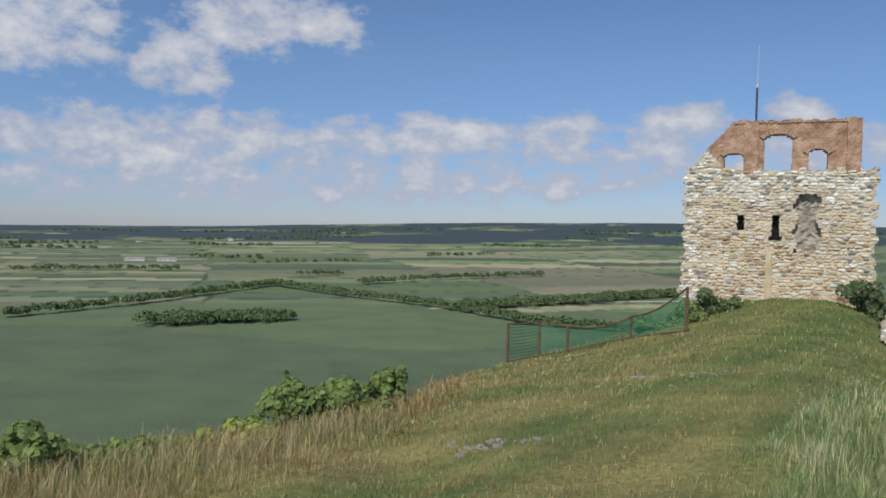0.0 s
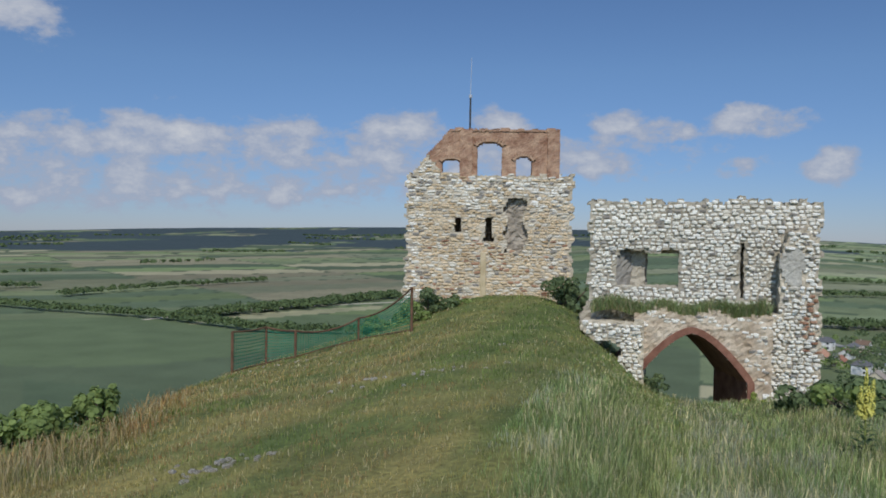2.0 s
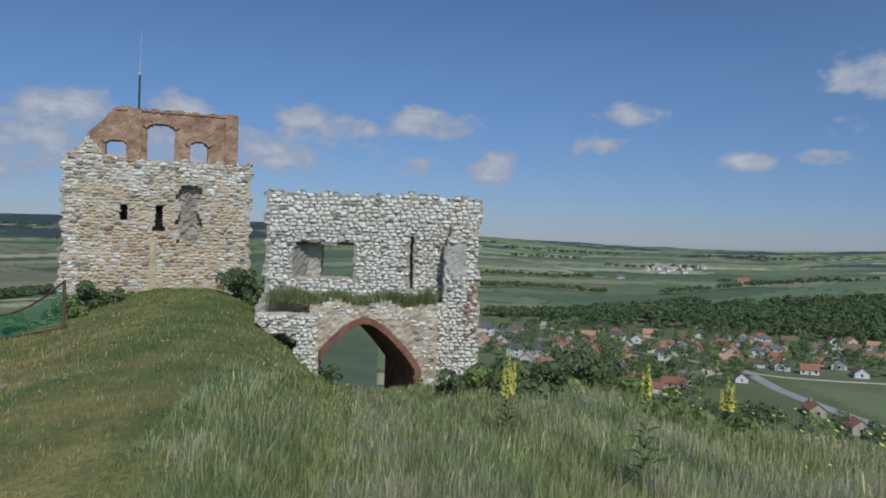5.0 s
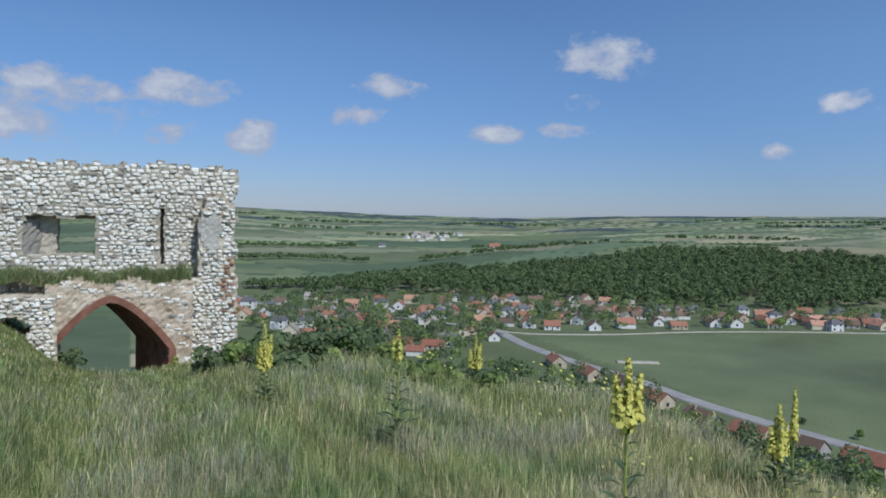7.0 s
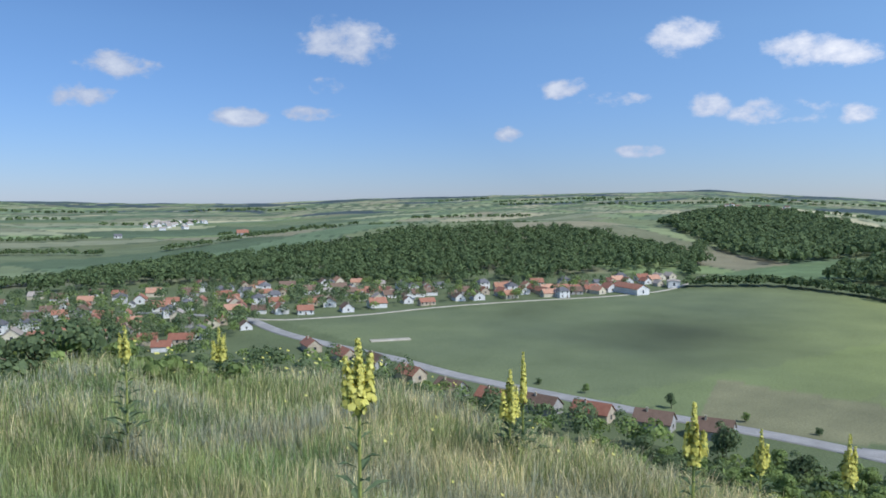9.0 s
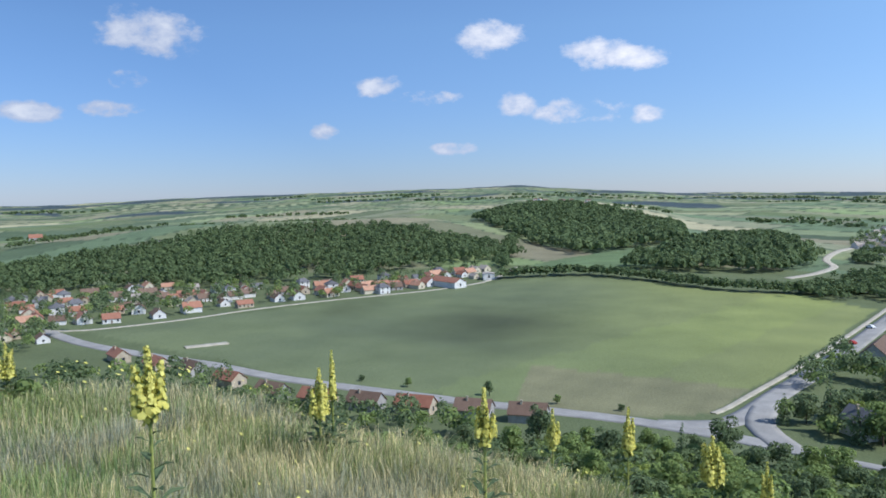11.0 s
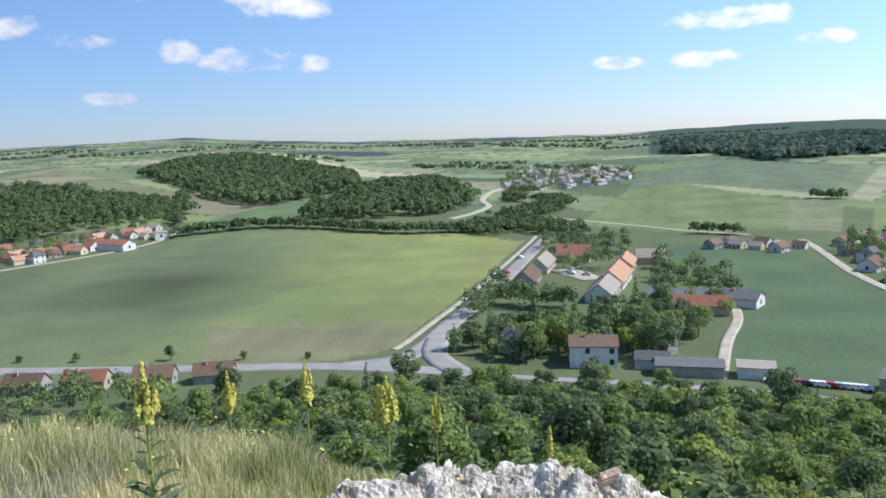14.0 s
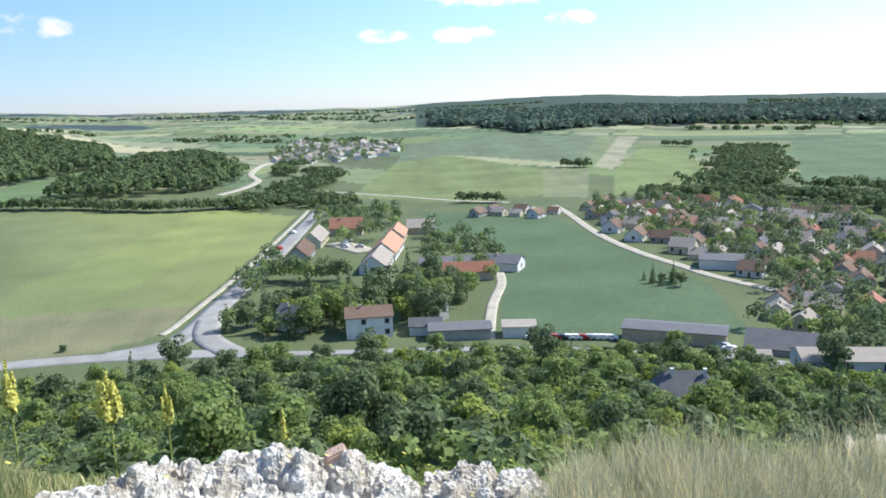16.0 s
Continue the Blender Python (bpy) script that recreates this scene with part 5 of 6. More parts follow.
    hamlet([(344, 475), (387, 421), (465, 392), (508, 320), (532, 205), (577, 145), (616, 100), (600, 90), (514, 122), (425, 207), (355, 260), (295, 240), (254, 245), (238, 300), (249, 344), (250, 430)],
           145, (0, 0, 1, 2, 2, 3, 3, 4, 4, 5, 6, 7), 40, 11.5, .88, lanes)
    hamlet([(500, 135), (560, 92), (612, 100), (575, 145), (530, 170), (470, 190)], 18, (0, 1, 1, 3, 5), 50, 9.5, .78, lanes)
    hamlet([(346, -262), (374, -297), (366, -333), (325, -365), (259, -365), (208, -330), (136, -220), (133, -176), (160, -190), (185, -216), (222, -226), (295, -246)],
           110, (0, 2, 2, 4, 5, 5, 5, 6, 6, 7), 30, 12, .92, (EDGE_LANE,))
    hamlet([(384, -218), (354, -250), (364, -262), (398, -232)], 9, (2, 5, 6), 30, 10, .8)
    far_hamlet("far_village", [(828, -228), (1000, -295), (1174, -364), (1024, -464), (830, -376), (798, -272)], 85, "a distant village in the valley", 3)
    wood_patch([(815, -222), (1000, -285), (1190, -360), (1034, -480), (825, -386), (785, -272)], 230, .1, .1, 1, 7, "green trees round a distant village")
    far_hamlet("far_hamlet", [at(84, 1750), at(88, 1700), at(89, 2100), at(85, 2100)], 20, "a hamlet under the wooded hill", 4, 20)
    far_hamlet("far_hamlet", [at(44.5, 1500), at(48, 1450), at(49, 1800), at(45, 1800)], 30, "a hamlet on the far plain", 5, 20)
    for az, r, kind, k in ((58.3, 818, 4, 1.0), (51.1, 1237, 0, 1.5), (43, 1240, 7, 1.3), (-37, 1900, 7, 1.3), (-33, 2100, 7, 1.3), (-27, 2300, 4, 1.3)):
        x, y = at(az, r)
        settle(HOUSES[kind], x, y, -az + 4, k)
    for x, y in ((-700, 1068), (-660, 1090)):
        settle(house_proto(28, 12, 3.6, 1.6, "white", "pale", "long low white farm shed among the fields", 1, 0, 0, True, "shed", "shed"), x, y, 32)


build_villages()
slope_trees()
undergrowth()
GROVE = [(228, -44), (240, -58), (250, -84), (246, -122), (226, -132), (198, -106), (210, -92), (212, -58)]
wood_patch(GROVE, 44, .05, .5, 1.2, 3.2)
wood_patch(GROVE, 46, .05, .34, 1.0, 2.7, "dense dark trees round the houses by the street")
wood_patch([(294, -76), (276, -103), (267, -99), (285, -73)], 30, .05, .1, .7, 2.0, "dark green clipped hedge of trees beside the lawn")
wood_patch([(345, -100), (300, -74), (262, -58), (258, -66), (300, -84)], 18, .1, .1, .5, 3.0, "row of small green roadside trees")
wood_patch([(262, -128), (300, -148), (345, -172), (330, -176), (290, -180), (262, -162), (240, -148), (246, -132)], 46, .1, .15, .75, 3.6, "mixed green garden trees round the farm buildings")
wood_patch([(396, -130), (450, -150), (425, -190), (385, -178), (372, -152)], 44, .05, .05, .9, 3.8, "green trees beside the main road and farm")
wood_patch([(345, -125), (365, -130), (350, -150), (335, -142)], 8, .2, .1, .6, 4, "small green trees in the farm yard")
wood_patch([(344, 475), (387, 425), (465, 396), (508, 326), (532, 210), (577, 150), (616, 104), (600, 92), (514, 124), (425, 210), (355, 264), (295, 244), (250, 245), (232, 300), (245, 344), (246, 430)], 400, .1, .12, .8, 4.0, "green garden trees between the village houses")
wood_patch([(346, -265), (374, -300), (366, -336), (325, -370), (259, -370), (200, -335), (130, -220), (128, -180), (160, -194), (185, -219), (222, -230), (295, -250)], 270, .1, .15, .85, 4.2, "green garden trees between the village houses")
wood_patch([(214, 40), (232, 100), (262, 165), (250, 240), (226, 200), (205, 90)], 70, .1, .1, .8, 4, "green trees round the first houses of the village")
wood_patch([(225, 250), (200, 300), (250, 345), (300, 300), (295, 244), (262, 215)], 34, .1, .12, .8, 4, "dark green trees at the near end of the village")
wood_patch([(216, 96), (209, 60), (206, 30), (198, 30), (200, 62), (208, 102)], 26, .05, .1, .8, 3.6, "dark green trees below the houses by the street")
wood_patch([(212, -188), (198, -186), (192, -192), (204, -198)], 7, .1, .5, .6, 3)
wood_patch([(150, -172), (128, -178), (100, -165), (88, -172), (110, -205), (140, -215)], 40, .2, .1, .9, 4, "green trees between the houses at the slope's foot")
for spot in ((248, 37), (241, 15), (262, 84), (256, 66), (236, -4)):
    plant(*spot, "broad", .42)
for i, (kind, k) in enumerate((kind, k) for kind in PROTOS for k in range(len(PROTOS[kind]))):
    px_, py_ = at(100 + 5 * i, 62 + 9 * (i % 3))
    PROTOS[kind][k].matrix_world = pose(px_, py_, height(px_, py_) - .3, 0, 0, 40 * i)


# ---- parked cars ----
M_CAR = {k: surface(k + "_car_paint", d, d, 1, .3, 0, 5, fleck=0) for k, d in (("white", (.75, .75, .74)), ("silver", (.45, .46, .47)), ("dark", (.05, .055, .07)), ("red", (.35, .04, .03)))}
M_TYRE = surface("tyre", (.02, .02, .02), (.03, .03, .03), 3, .8, 0, 8)


def car_proto(paint, name="car"):
    ob = thing(name, Matrix.Identity(4), paint + " parked car on the forecourt", "car", "cars at the foot of the hill")
    bm = bmesh.new()
    side = [(-2.1, .35), (-2.1, .85), (-1.9, 1.0), (-1.45, 1.05), (-.9, 1.48), (.75, 1.5), (1.35, 1.02), (2.0, .88), (2.12, .6), (2.1, .35)]
    rows = [[bm.verts.new((x, y * (1 if z < 1.1 else .82), z)) for x, z in side] for y in (-.85, .85)]
    n = len(side)
    for i in range(n):
        bm.faces.new((rows[0][i], rows[0][(i + 1) % n], rows[1][(i + 1) % n], rows[1][i]))
    bm.faces.new(rows[0][::-1])
    bm.faces.new(rows[1])
    bmesh.ops.recalc_face_normals(bm, faces=bm.faces)
    part("body", bm, M_CAR[paint], ob)
    bm = bmesh.new()
    for y in (-.8, .78):
        box(bm, -.85, .75, y, y + .02, 1.08, 1.42)
    part("side_glass", bm, M_PANE, ob, "dark side windows")
    for x in (-1.3, 1.3):
        for y in (-.86, .68):
            wb = bmesh.new()
            bmesh.ops.create_cone(wb, cap_ends=True, segments=12, radius1=.33, radius2=.33, depth=.18, matrix=Matrix.Translation((x, y + .09, .33)) @ Matrix.Rotation(math.pi / 2, 4, "X"))
            part("wheel", wb, M_TYRE, ob)
    return ob


CARS = [car_proto(p) for p in ("white", "silver", "dark", "red")]


def park_cars():
    spots = [(173 - 1.05 * i, -117 - 1.55 * i, 50) for i in range(12)] + [(138, -151, 20), (134, -149, 25), (128, -148, 30), (300, -75, -27), (392, -118, 30), (352, -99, 27)]
    spots += [(333, -131, 60), (338, -126, 40), (344, -128, 40), (350, -132, 45)]
    for i, (x, y, turn) in enumerate(spots):
        c = (0, 0, 1, 0, 2, 0, 0, 3, 1, 0)[i % 10]
        m = pose(x, y, height(x, y) + .22, 0, 0, turn)
        if i < 4:
            CARS[i].matrix_world = m
        else:
            copy_thing(CARS[c], m)


park_cars()


# ---- rocks on the crest ----
M_ROCK = surface("crest_limestone", (0.4, 0.34, 0.26), (0.86, 0.83, 0.75), 5.5, 0.95, 1.0, 30, detail=9, fleck=0.6)
M_SOIL = surface("stony_soil", (0.24, 0.18, 0.12), (0.42, 0.34, 0.25), 2.5, 0.95, 0.8, 30)
M_RED_STONE = surface("broken_brick", (0.55, 0.36, 0.26), (0.68, 0.5, 0.39), 4, 0.9, 0.5, 40)


def outcrop(name, az, r, half_w, half_d, high, seed, label, turn=0.0):
    """A weathered crag: a heap of facets with pits and cracks."""
    x, y = at(az, r)
    x, y = x + .22, y - .22
    bm = bmesh.new()
    bmesh.ops.create_icosphere(bm, subdivisions=6, radius=1.0)
    off = Vector((seed * 7.3, seed * 3.1, 0))
    for v in bm.verts:
        p = v.co.copy()
        q = Vector((p.x * half_w, p.y * half_d, p.z * high))
        big = noise.noise(q * 2.3 + off) * .34 + noise.noise(q * 6.5 + off) * .26
        crack = abs(noise.noise(q * 11 + off * 2)) * .16
        fine = noise.noise(q * 19 + off) * .03 - abs(noise.noise(q * 33 + off)) * .03
        step = math.floor((p.z + big) * 3.2 + .5) / 3.2
        k = 1 + big * .55 - crack + fine
        v.co = Vector((q.x * k, q.y * k, (p.z * .55 + step * .45) * high * (1 + big) - crack * high * .8 + fine))
    ob = part(name, bm, M_ROCK, None)
    ob.matrix_world = pose(x, y, height(x, y) + (.03 if r > 4.6 else .01), 0, 0, -az + turn)
    return tagged(ob, label, "rock", "rocks on the crest")


def crest_rocks():
    label = "weathered white limestone outcrop on the grassy crest"
    for i, (az, r, w, d, h, turn) in enumerate(((93.2, 4.5, .4, .34, .17, 10), (96.8, 4.75, .3, .36, .24, -15), (99.6, 4.85, .26, .34, .2, 20), (103.6, 4.8, .34, .36, .25, -5),
                                                (107.2, 4.9, .3, .34, .31, 8), (110.6, 4.95, .32, .36, .33, -10), (114.2, 4.75, .26, .32, .17, -12), (120.6, 4.85, .34, .34, .28, 5), (124.0, 4.75, .26, .3, .2, 15),
                                                (95.5, 4.25, .3, .26, .1, 0), (100.8, 4.3, .34, .28, .14, 0), (105.4, 4.35, .3, .26, .13, 12), (109.6, 4.4, .28, .24, .12, 30), (113.6, 4.3, .24, .22, .09, 5), (118.2, 4.4, .3, .24, .11, -8), (122.6, 4.3, .24, .22, .1, 5), (90.4, 4.3, .26, .22, .1, 5),
                                                (98.2, 4.0, .22, .18, .07, 0), (103.5, 3.95, .24, .2, .08, 20), (108.4, 4.0, .2, .18, .07, 9), (115.6, 3.95, .2, .18, .06, 40))):
        outcrop("rock_outcrop", az, r, w, d, h, i + 1, label, turn)
    x, y = at(110.9, 4.95)
    x, y = x + .22, y - .22
    bm = bmesh.new()
    vs = box(bm, -.085, .085, -.06, .06, 0, .11)
    for v in vs:
        if v.co.z > .05:
            v.co.x *= .78
            v.co.z += .02 * (1 if v.co.x > 0 else -1)
    bmesh.ops.bevel(bm, geom=bm.edges[:], offset=.012, segments=2, affect="EDGES")
    ob = part("brick_fragment", bm, M_RED_STONE, None)
    ob.matrix_world = pose(x, y, height(x, y) + .31, 3, -6, -105)
    tagged(ob, "broken pinkish brick lying on the white rock", "brick")
    rnd = random.Random(9)
    for i in range(150):
        az, r = rnd.uniform(88, 127), rnd.uniform(3.4, 4.8)
        x, y = at(az, r)
        me = STONES[i % 8]
        if not me.materials:
            me.materials.append(M_ROCK)
        ob = new("loose_stone", me)
        k = rnd.uniform(.04, .13) * (1.6 if i % 7 == 0 else 1)
        ob.matrix_world = Matrix.LocRotScale((x, y, height(x, y) + .01), Euler((radians(-90), 0, rnd.uniform(0, 6))), (k * 1.3, k * .6, k))
        tagged(ob, "loose pale limestone lying on the crest soil", "stone", "loose stones")
    for az, r, n, spread in ((-9.7, 8.8, 30, .35), (4.2, 14, 30, .9), (13.9, 19, 4, .5), (-4.2, 26.0, 14, 1.6)):
        for i in range(n):
            x, y = at(az, r)
            x, y = x + rnd.gauss(0, spread), y + rnd.gauss(0, spread * .7)
            ob = new("loose_stone", STONES[i % 8])
            k = rnd.uniform(.025, .085)
            ob.matrix_world = Matrix.LocRotScale((x, y, height(x, y)), Euler((radians(-90), 0, rnd.uniform(0, 6))), (k * 1.3, k * .5, k))
            tagged(ob, "loose pale stone half sunk in the turf", "stone", "loose stones")


crest_rocks()

# ---- fence with green netting ----
M_POST = surface("rusty_post", (0.09, 0.05, 0.03), (0.18, 0.1, 0.06), 5, .8, .3, 30)
M_NET = surface("green_net", (0.02, 0.16, 0.09), (0.04, 0.25, 0.15), 3, .7, .1, 30)


def fence():
    ob = thing("net_fence", Matrix.Identity(4), "sagging fence of rusty posts with green netting", "fence")
    spots = [(-6.95, 27.4, 1.4), (-4.6, 29.0, 1.35), (-2.6, 27.6, .95), (1.9, 29.5, .85), (5.65, 27.0, 1.5)]
    tops, feet = [], []
    for az, r, h in spots:
        x, y = at(az - .65, r)
        z = height(x, y)
        part("post", tube(bmesh.new(), [(x, y, z - .3), (x, y, z + h)], .05, 8), M_POST, ob)
        tops.append(Vector((x, y, z + h)))
        feet.append(Vector((x, y, z + .06)))
    for i in range(len(tops) - 1):
        a, b, c, d = tops[i], tops[i + 1], feet[i], feet[i + 1]
        sag = [a.lerp(b, k / 8) - Vector((0, 0, .22 * 4 * (k / 8) * (1 - k / 8) * (1 if i > 1 else .2))) for k in range(9)]
        part("top_rail", tube(bmesh.new(), [p[:] for p in sag], .03, 6), M_POST, ob)
        part("bottom_rail", tube(bmesh.new(), [c[:], ((c + d) / 2 + Vector((0, 0, .02)))[:], d[:]], .022, 6), M_POST, ob)
        bm = bmesh.new()
        n, m = int((b - a).length / .11), 11
        low = [c.lerp(d, k / n) for k in range(n + 1)]
        high = [a.lerp(b, k / n) - Vector((0, 0, .22 * 4 * (k / n) * (1 - k / n) * (1 if i > 1 else .2))) for k in range(n + 1)]
        w = .011
        side = (b - a).normalized() * w
        for k in range(n + 1):
            p, q = low[k], high[k]
            bm.faces.new([bm.verts.new(v) for v in (p - side, p + side, q + side, q - side)])
        for j in range(m + 1):
            t = j / m
            for k in range(n):
                p, q = low[k].lerp(high[k], t), low[k + 1].lerp(high[k + 1], t)
                u = Vector((0, 0, w))
                bm.faces.new([bm.verts.new(v) for v in (p - u, q - u, q + u, p + u)])
        part("net", bm, M_NET, ob, "green mesh netting")


fence()


# ---- bushes ----
def bush(az, r, w, h, seed, material, label, size=.11, per=150, sink=.2, name="bush"):
    rng = np.random.default_rng(seed)
    rnd = random.Random(seed)
    x, y = at(az, r)
    ob = thing(name, pose(x, y, height(x, y) - sink, 0, 0, seed * 40), label, "bush", "bushes on the hill")
    lobes = []
    bm = bmesh.new()
    for i in range(17):
        a, k = rnd.uniform(0, 6.3), rnd.uniform(.05, 1.1) * w
        rad = w * rnd.uniform(.16, .36)
        zc = h * rnd.uniform(.15, .86) * (1 - .35 * k / w)
        lobes.append((k * math.cos(a), k * math.sin(a), zc, rad, h * rnd.uniform(.12, .24)))
        tube(bm, [(0, 0, 0), (k * .5 * math.cos(a), k * .5 * math.sin(a), zc * .6), (k * math.cos(a), k * math.sin(a), zc)], .025 * h, 5, .4)
    part("stem", bm, M_BARK, ob)
    c, n, s = lobes_cloud(lobes, per / (w * .6), size, rng)
    v, f = leaf_quads(c, n, s, rng)
    leaves = new("leaves", mesh_from("leaves", v, f, material))
    leaves.parent = ob


def bushes():
    g, d, l = M_LEAF, M_LEAF_DARK, M_LEAF_LIGHT
    dark, mid, pale = "dark green leafy bush on the hill's edge", "green leafy bush on the hill's edge", "fresh green leafy shrub on the hill's edge"
    for i, (az, r, w, h, mt, lab) in enumerate(((-21.3, 14.0, .9, 1.8, g, mid), (-23.6, 13.6, .7, 1.15, g, mid), (-18.6, 14.8, .9, 1.45, g, mid), (-15.8, 16.0, .6, 1.55, g, mid),
                                                (-27.4, 12.4, .8, 1.15, l, pale), (-31, 11.5, .8, .95, l, pale), (-29, 11.8, .6, .8, g, mid), (-38.9, 9.8, .7, 1.0, g, mid), (-41.5, 9.3, .7, 1.0, g, mid), (-35.6, 10.0, .6, .8, g, mid),
                                                (-23.4, 15.5, .28, 2.6, d, dark), (7.0, 33, 1.2, 1.35, d, dark), (5.2, 31, .9, 1.2, g, mid), (3.2, 31, 1.0, .9, g, mid), (8.9, 33.5, .8, .7, g, mid),
                                                (17.0, 33.5, 1.05, 1.9, d, dark), (18.2, 33, .7, 1.3, d, dark),
                                                (33.8, 19, .8, 1.0, d, dark), (35.2, 17, .9, .9, g, mid), (38.5, 16, 1.3, 1.1, d, dark), (41, 16.5, 1.0, .9, g, mid), (36.7, 21, 1.6, 1.3, g, mid),
                                                (24.7, 31, 1.5, 3.0, d, dark), (27.2, 31, 1.7, 2.9, g, mid), (25.9, 30.5, 1.2, 2.4, d, dark), (22.5, 26.2, .7, .8, d, dark), (29.6, 25.2, .45, .9, l, pale),
                                                (50.5, 11.5, .5, .5, g, mid), (46, 12.5, .6, .55, g, mid), (64, 10, .4, .5, g, mid))):
        bush(az - .65 if az < 35 else az, r, w, h, 50 + i, mt, lab, .085 if r > 9 else .045, 520)


bushes()


# ---- mulleins ----
M_PETAL = surface("yellow_petals", (0.6, 0.55, 0.1), (0.85, 0.8, 0.24), 30, .7, 0, 80, pieces=True, trans=.3)
M_BUD = surface("green_buds", (0.2, 0.24, 0.06), (0.34, 0.36, 0.1), 30, .8, 0, 60, pieces=True)
M_MULLEIN_LEAF = surface("woolly_leaves", (0.07, 0.11, 0.05), (0.15, 0.2, 0.1), 20, .9, .2, 60, pieces=True, trans=.2)


def mullein(az, r, top, flowers, seed, branches=5, wide=.07):
    """A flowering mullein: a leafy stem and a candelabrum of yellow spikes from the height flowers up to top."""
    rnd = random.Random(seed)
    rng = np.random.default_rng(seed)
    x, y = at(az, r)
    z0 = height(x, y)
    ob = thing("mullein", pose(x, y, z0), "flowering mullein with yellow spikes over a leafy stem", "plant", "mulleins on the crest")
    top, flowers = top - z0, flowers - z0
    stems = [((0, 0), top, wide * .55)]
    for i in range(branches):
        a = 2 * math.pi * i / branches + rnd.uniform(-.4, .4)
        k = wide * rnd.uniform(.4, .95)
        stems.append(((k * math.cos(a), k * math.sin(a)), flowers + (top - flowers) * rnd.uniform(.45, .85), wide * .5))
    bm = bmesh.new()
    tube(bm, [(0, 0, -.1), (.006, 0, top * .5), (0, 0, top)], .011, 6, .5)
    cs, ns, ss = [], [], []
    for (dx, dy), zt, rad in stems:
        zb = flowers - .03 if dx == 0 else flowers + .02
        if dx:
            tube(bm, [(0, 0, zb - .06), (dx * .8, dy * .8, zb), (dx, dy, zt)], .006, 5, .5)
        n = int((zt - zb) * 460)
        u = rng.uniform(0, 1, n) ** 1.1
        a = rng.uniform(0, 2 * math.pi, n)
        k = rad * (1 - .75 * u) * rng.uniform(.5, 1.1, n)
        cs.append(np.stack([dx * (.75 + .25 * u) + k * np.cos(a), dy * (.75 + .25 * u) + k * np.sin(a), zb + (zt - zb) * u], 1))
        q = np.stack([np.cos(a), np.sin(a), rng.uniform(-.1, .6, n)], 1)
        ns.append(q / np.linalg.norm(q, axis=1)[:, None])
        ss.append(rng.uniform(.018, .034, n) * (1 - .45 * u))
    part("stem", bm, M_BUD, ob)
    v, f = leaf_quads(np.concatenate(cs), np.concatenate(ns), np.concatenate(ss), rng)
    petals = new("flower_spike", mesh_from("flower_spike", v, f, M_PETAL))
    petals.parent = ob
    v, f = leaf_quads(np.concatenate(cs)[::3] * np.array([.8, .8, 1]), np.concatenate(ns)[::3], np.concatenate(ss)[::3], rng)
    buds = new("flower_spike", mesh_from("flower_spike", v, f, M_BUD))
    buds.parent = ob
    buds["kind"] = petals["kind"] = "stuff"
    lb = bmesh.new()
    for i in range(30):
        u = i / 30
        a, zl = i * 2.4, .04 + (flowers - .06) * u
        ln = (.26 - .2 * u) * rnd.uniform(.8, 1.1)
        w = ln * .17
        d = Vector((math.cos(a), math.sin(a), 0))
        s = Vector((-d.y, d.x, 0)) * w
        rise = Vector((0, 0, ln * .45))
        p0, p1, p2 = Vector((0, 0, zl)), d * ln * .55 + Vector((0, 0, zl)) + rise * .8, d * ln + Vector((0, 0, zl)) + rise * .75
        vs = [lb.verts.new(c) for c in (p0, p1 - s, p1 + Vector((0, 0, -w * .5)), p1 + s, p2)]
        lb.faces.new((vs[0], vs[1], vs[2]))
        lb.faces.new((vs[0], vs[2], vs[3]))
        lb.faces.new((vs[1], vs[4], vs[2]))
        lb.faces.new((vs[2], vs[4], vs[3]))
    part("leaves", lb, M_MULLEIN_LEAF, ob)


mullein(34.8, 10.5, 0.22, -0.36, 1, 5, 0.1)
mullein(44, 7.4, 0.62, 0.33, 2, 3, 0.06)
mullein(49.65, 12.4, -0.22, -0.72, 3, 6, 0.12)
mullein(59.1, 3.7, 1.08, 0.78, 4, 6, 0.068)
mullein(70.5, 7.1, 0.35, -0.05, 5, 2, 0.06)
mullein(69.6, 7, 0.22, -0.2, 6, 5, 0.09)
mullein(81.25, 4.5, 0.63, 0.34, 7, 5, 0.062)
mullein(86, 6.6, -0.06, -0.36, 8, 4, 0.07)
mullein(91.2, 6.9, -0.11, -0.48, 9, 5, 0.07)
mullein(96.75, 7, -0.33, -0.74, 10, 7, 0.12)
mullein(100.2, 7.2, -0.58, -0.9, 11, 3, 0.06)
mullein(108.2, 6.2, -0.52, -0.74, 12, 2, 0.05)


# ---- grass ----
M_BLADE = surface("grass_blades", (0.75, 0.78, 0.72), (1.25, 1.2, 1.15), 1.2, .8, 0, 9, attr="crop", pieces=True, fleck=0, trans=.42)


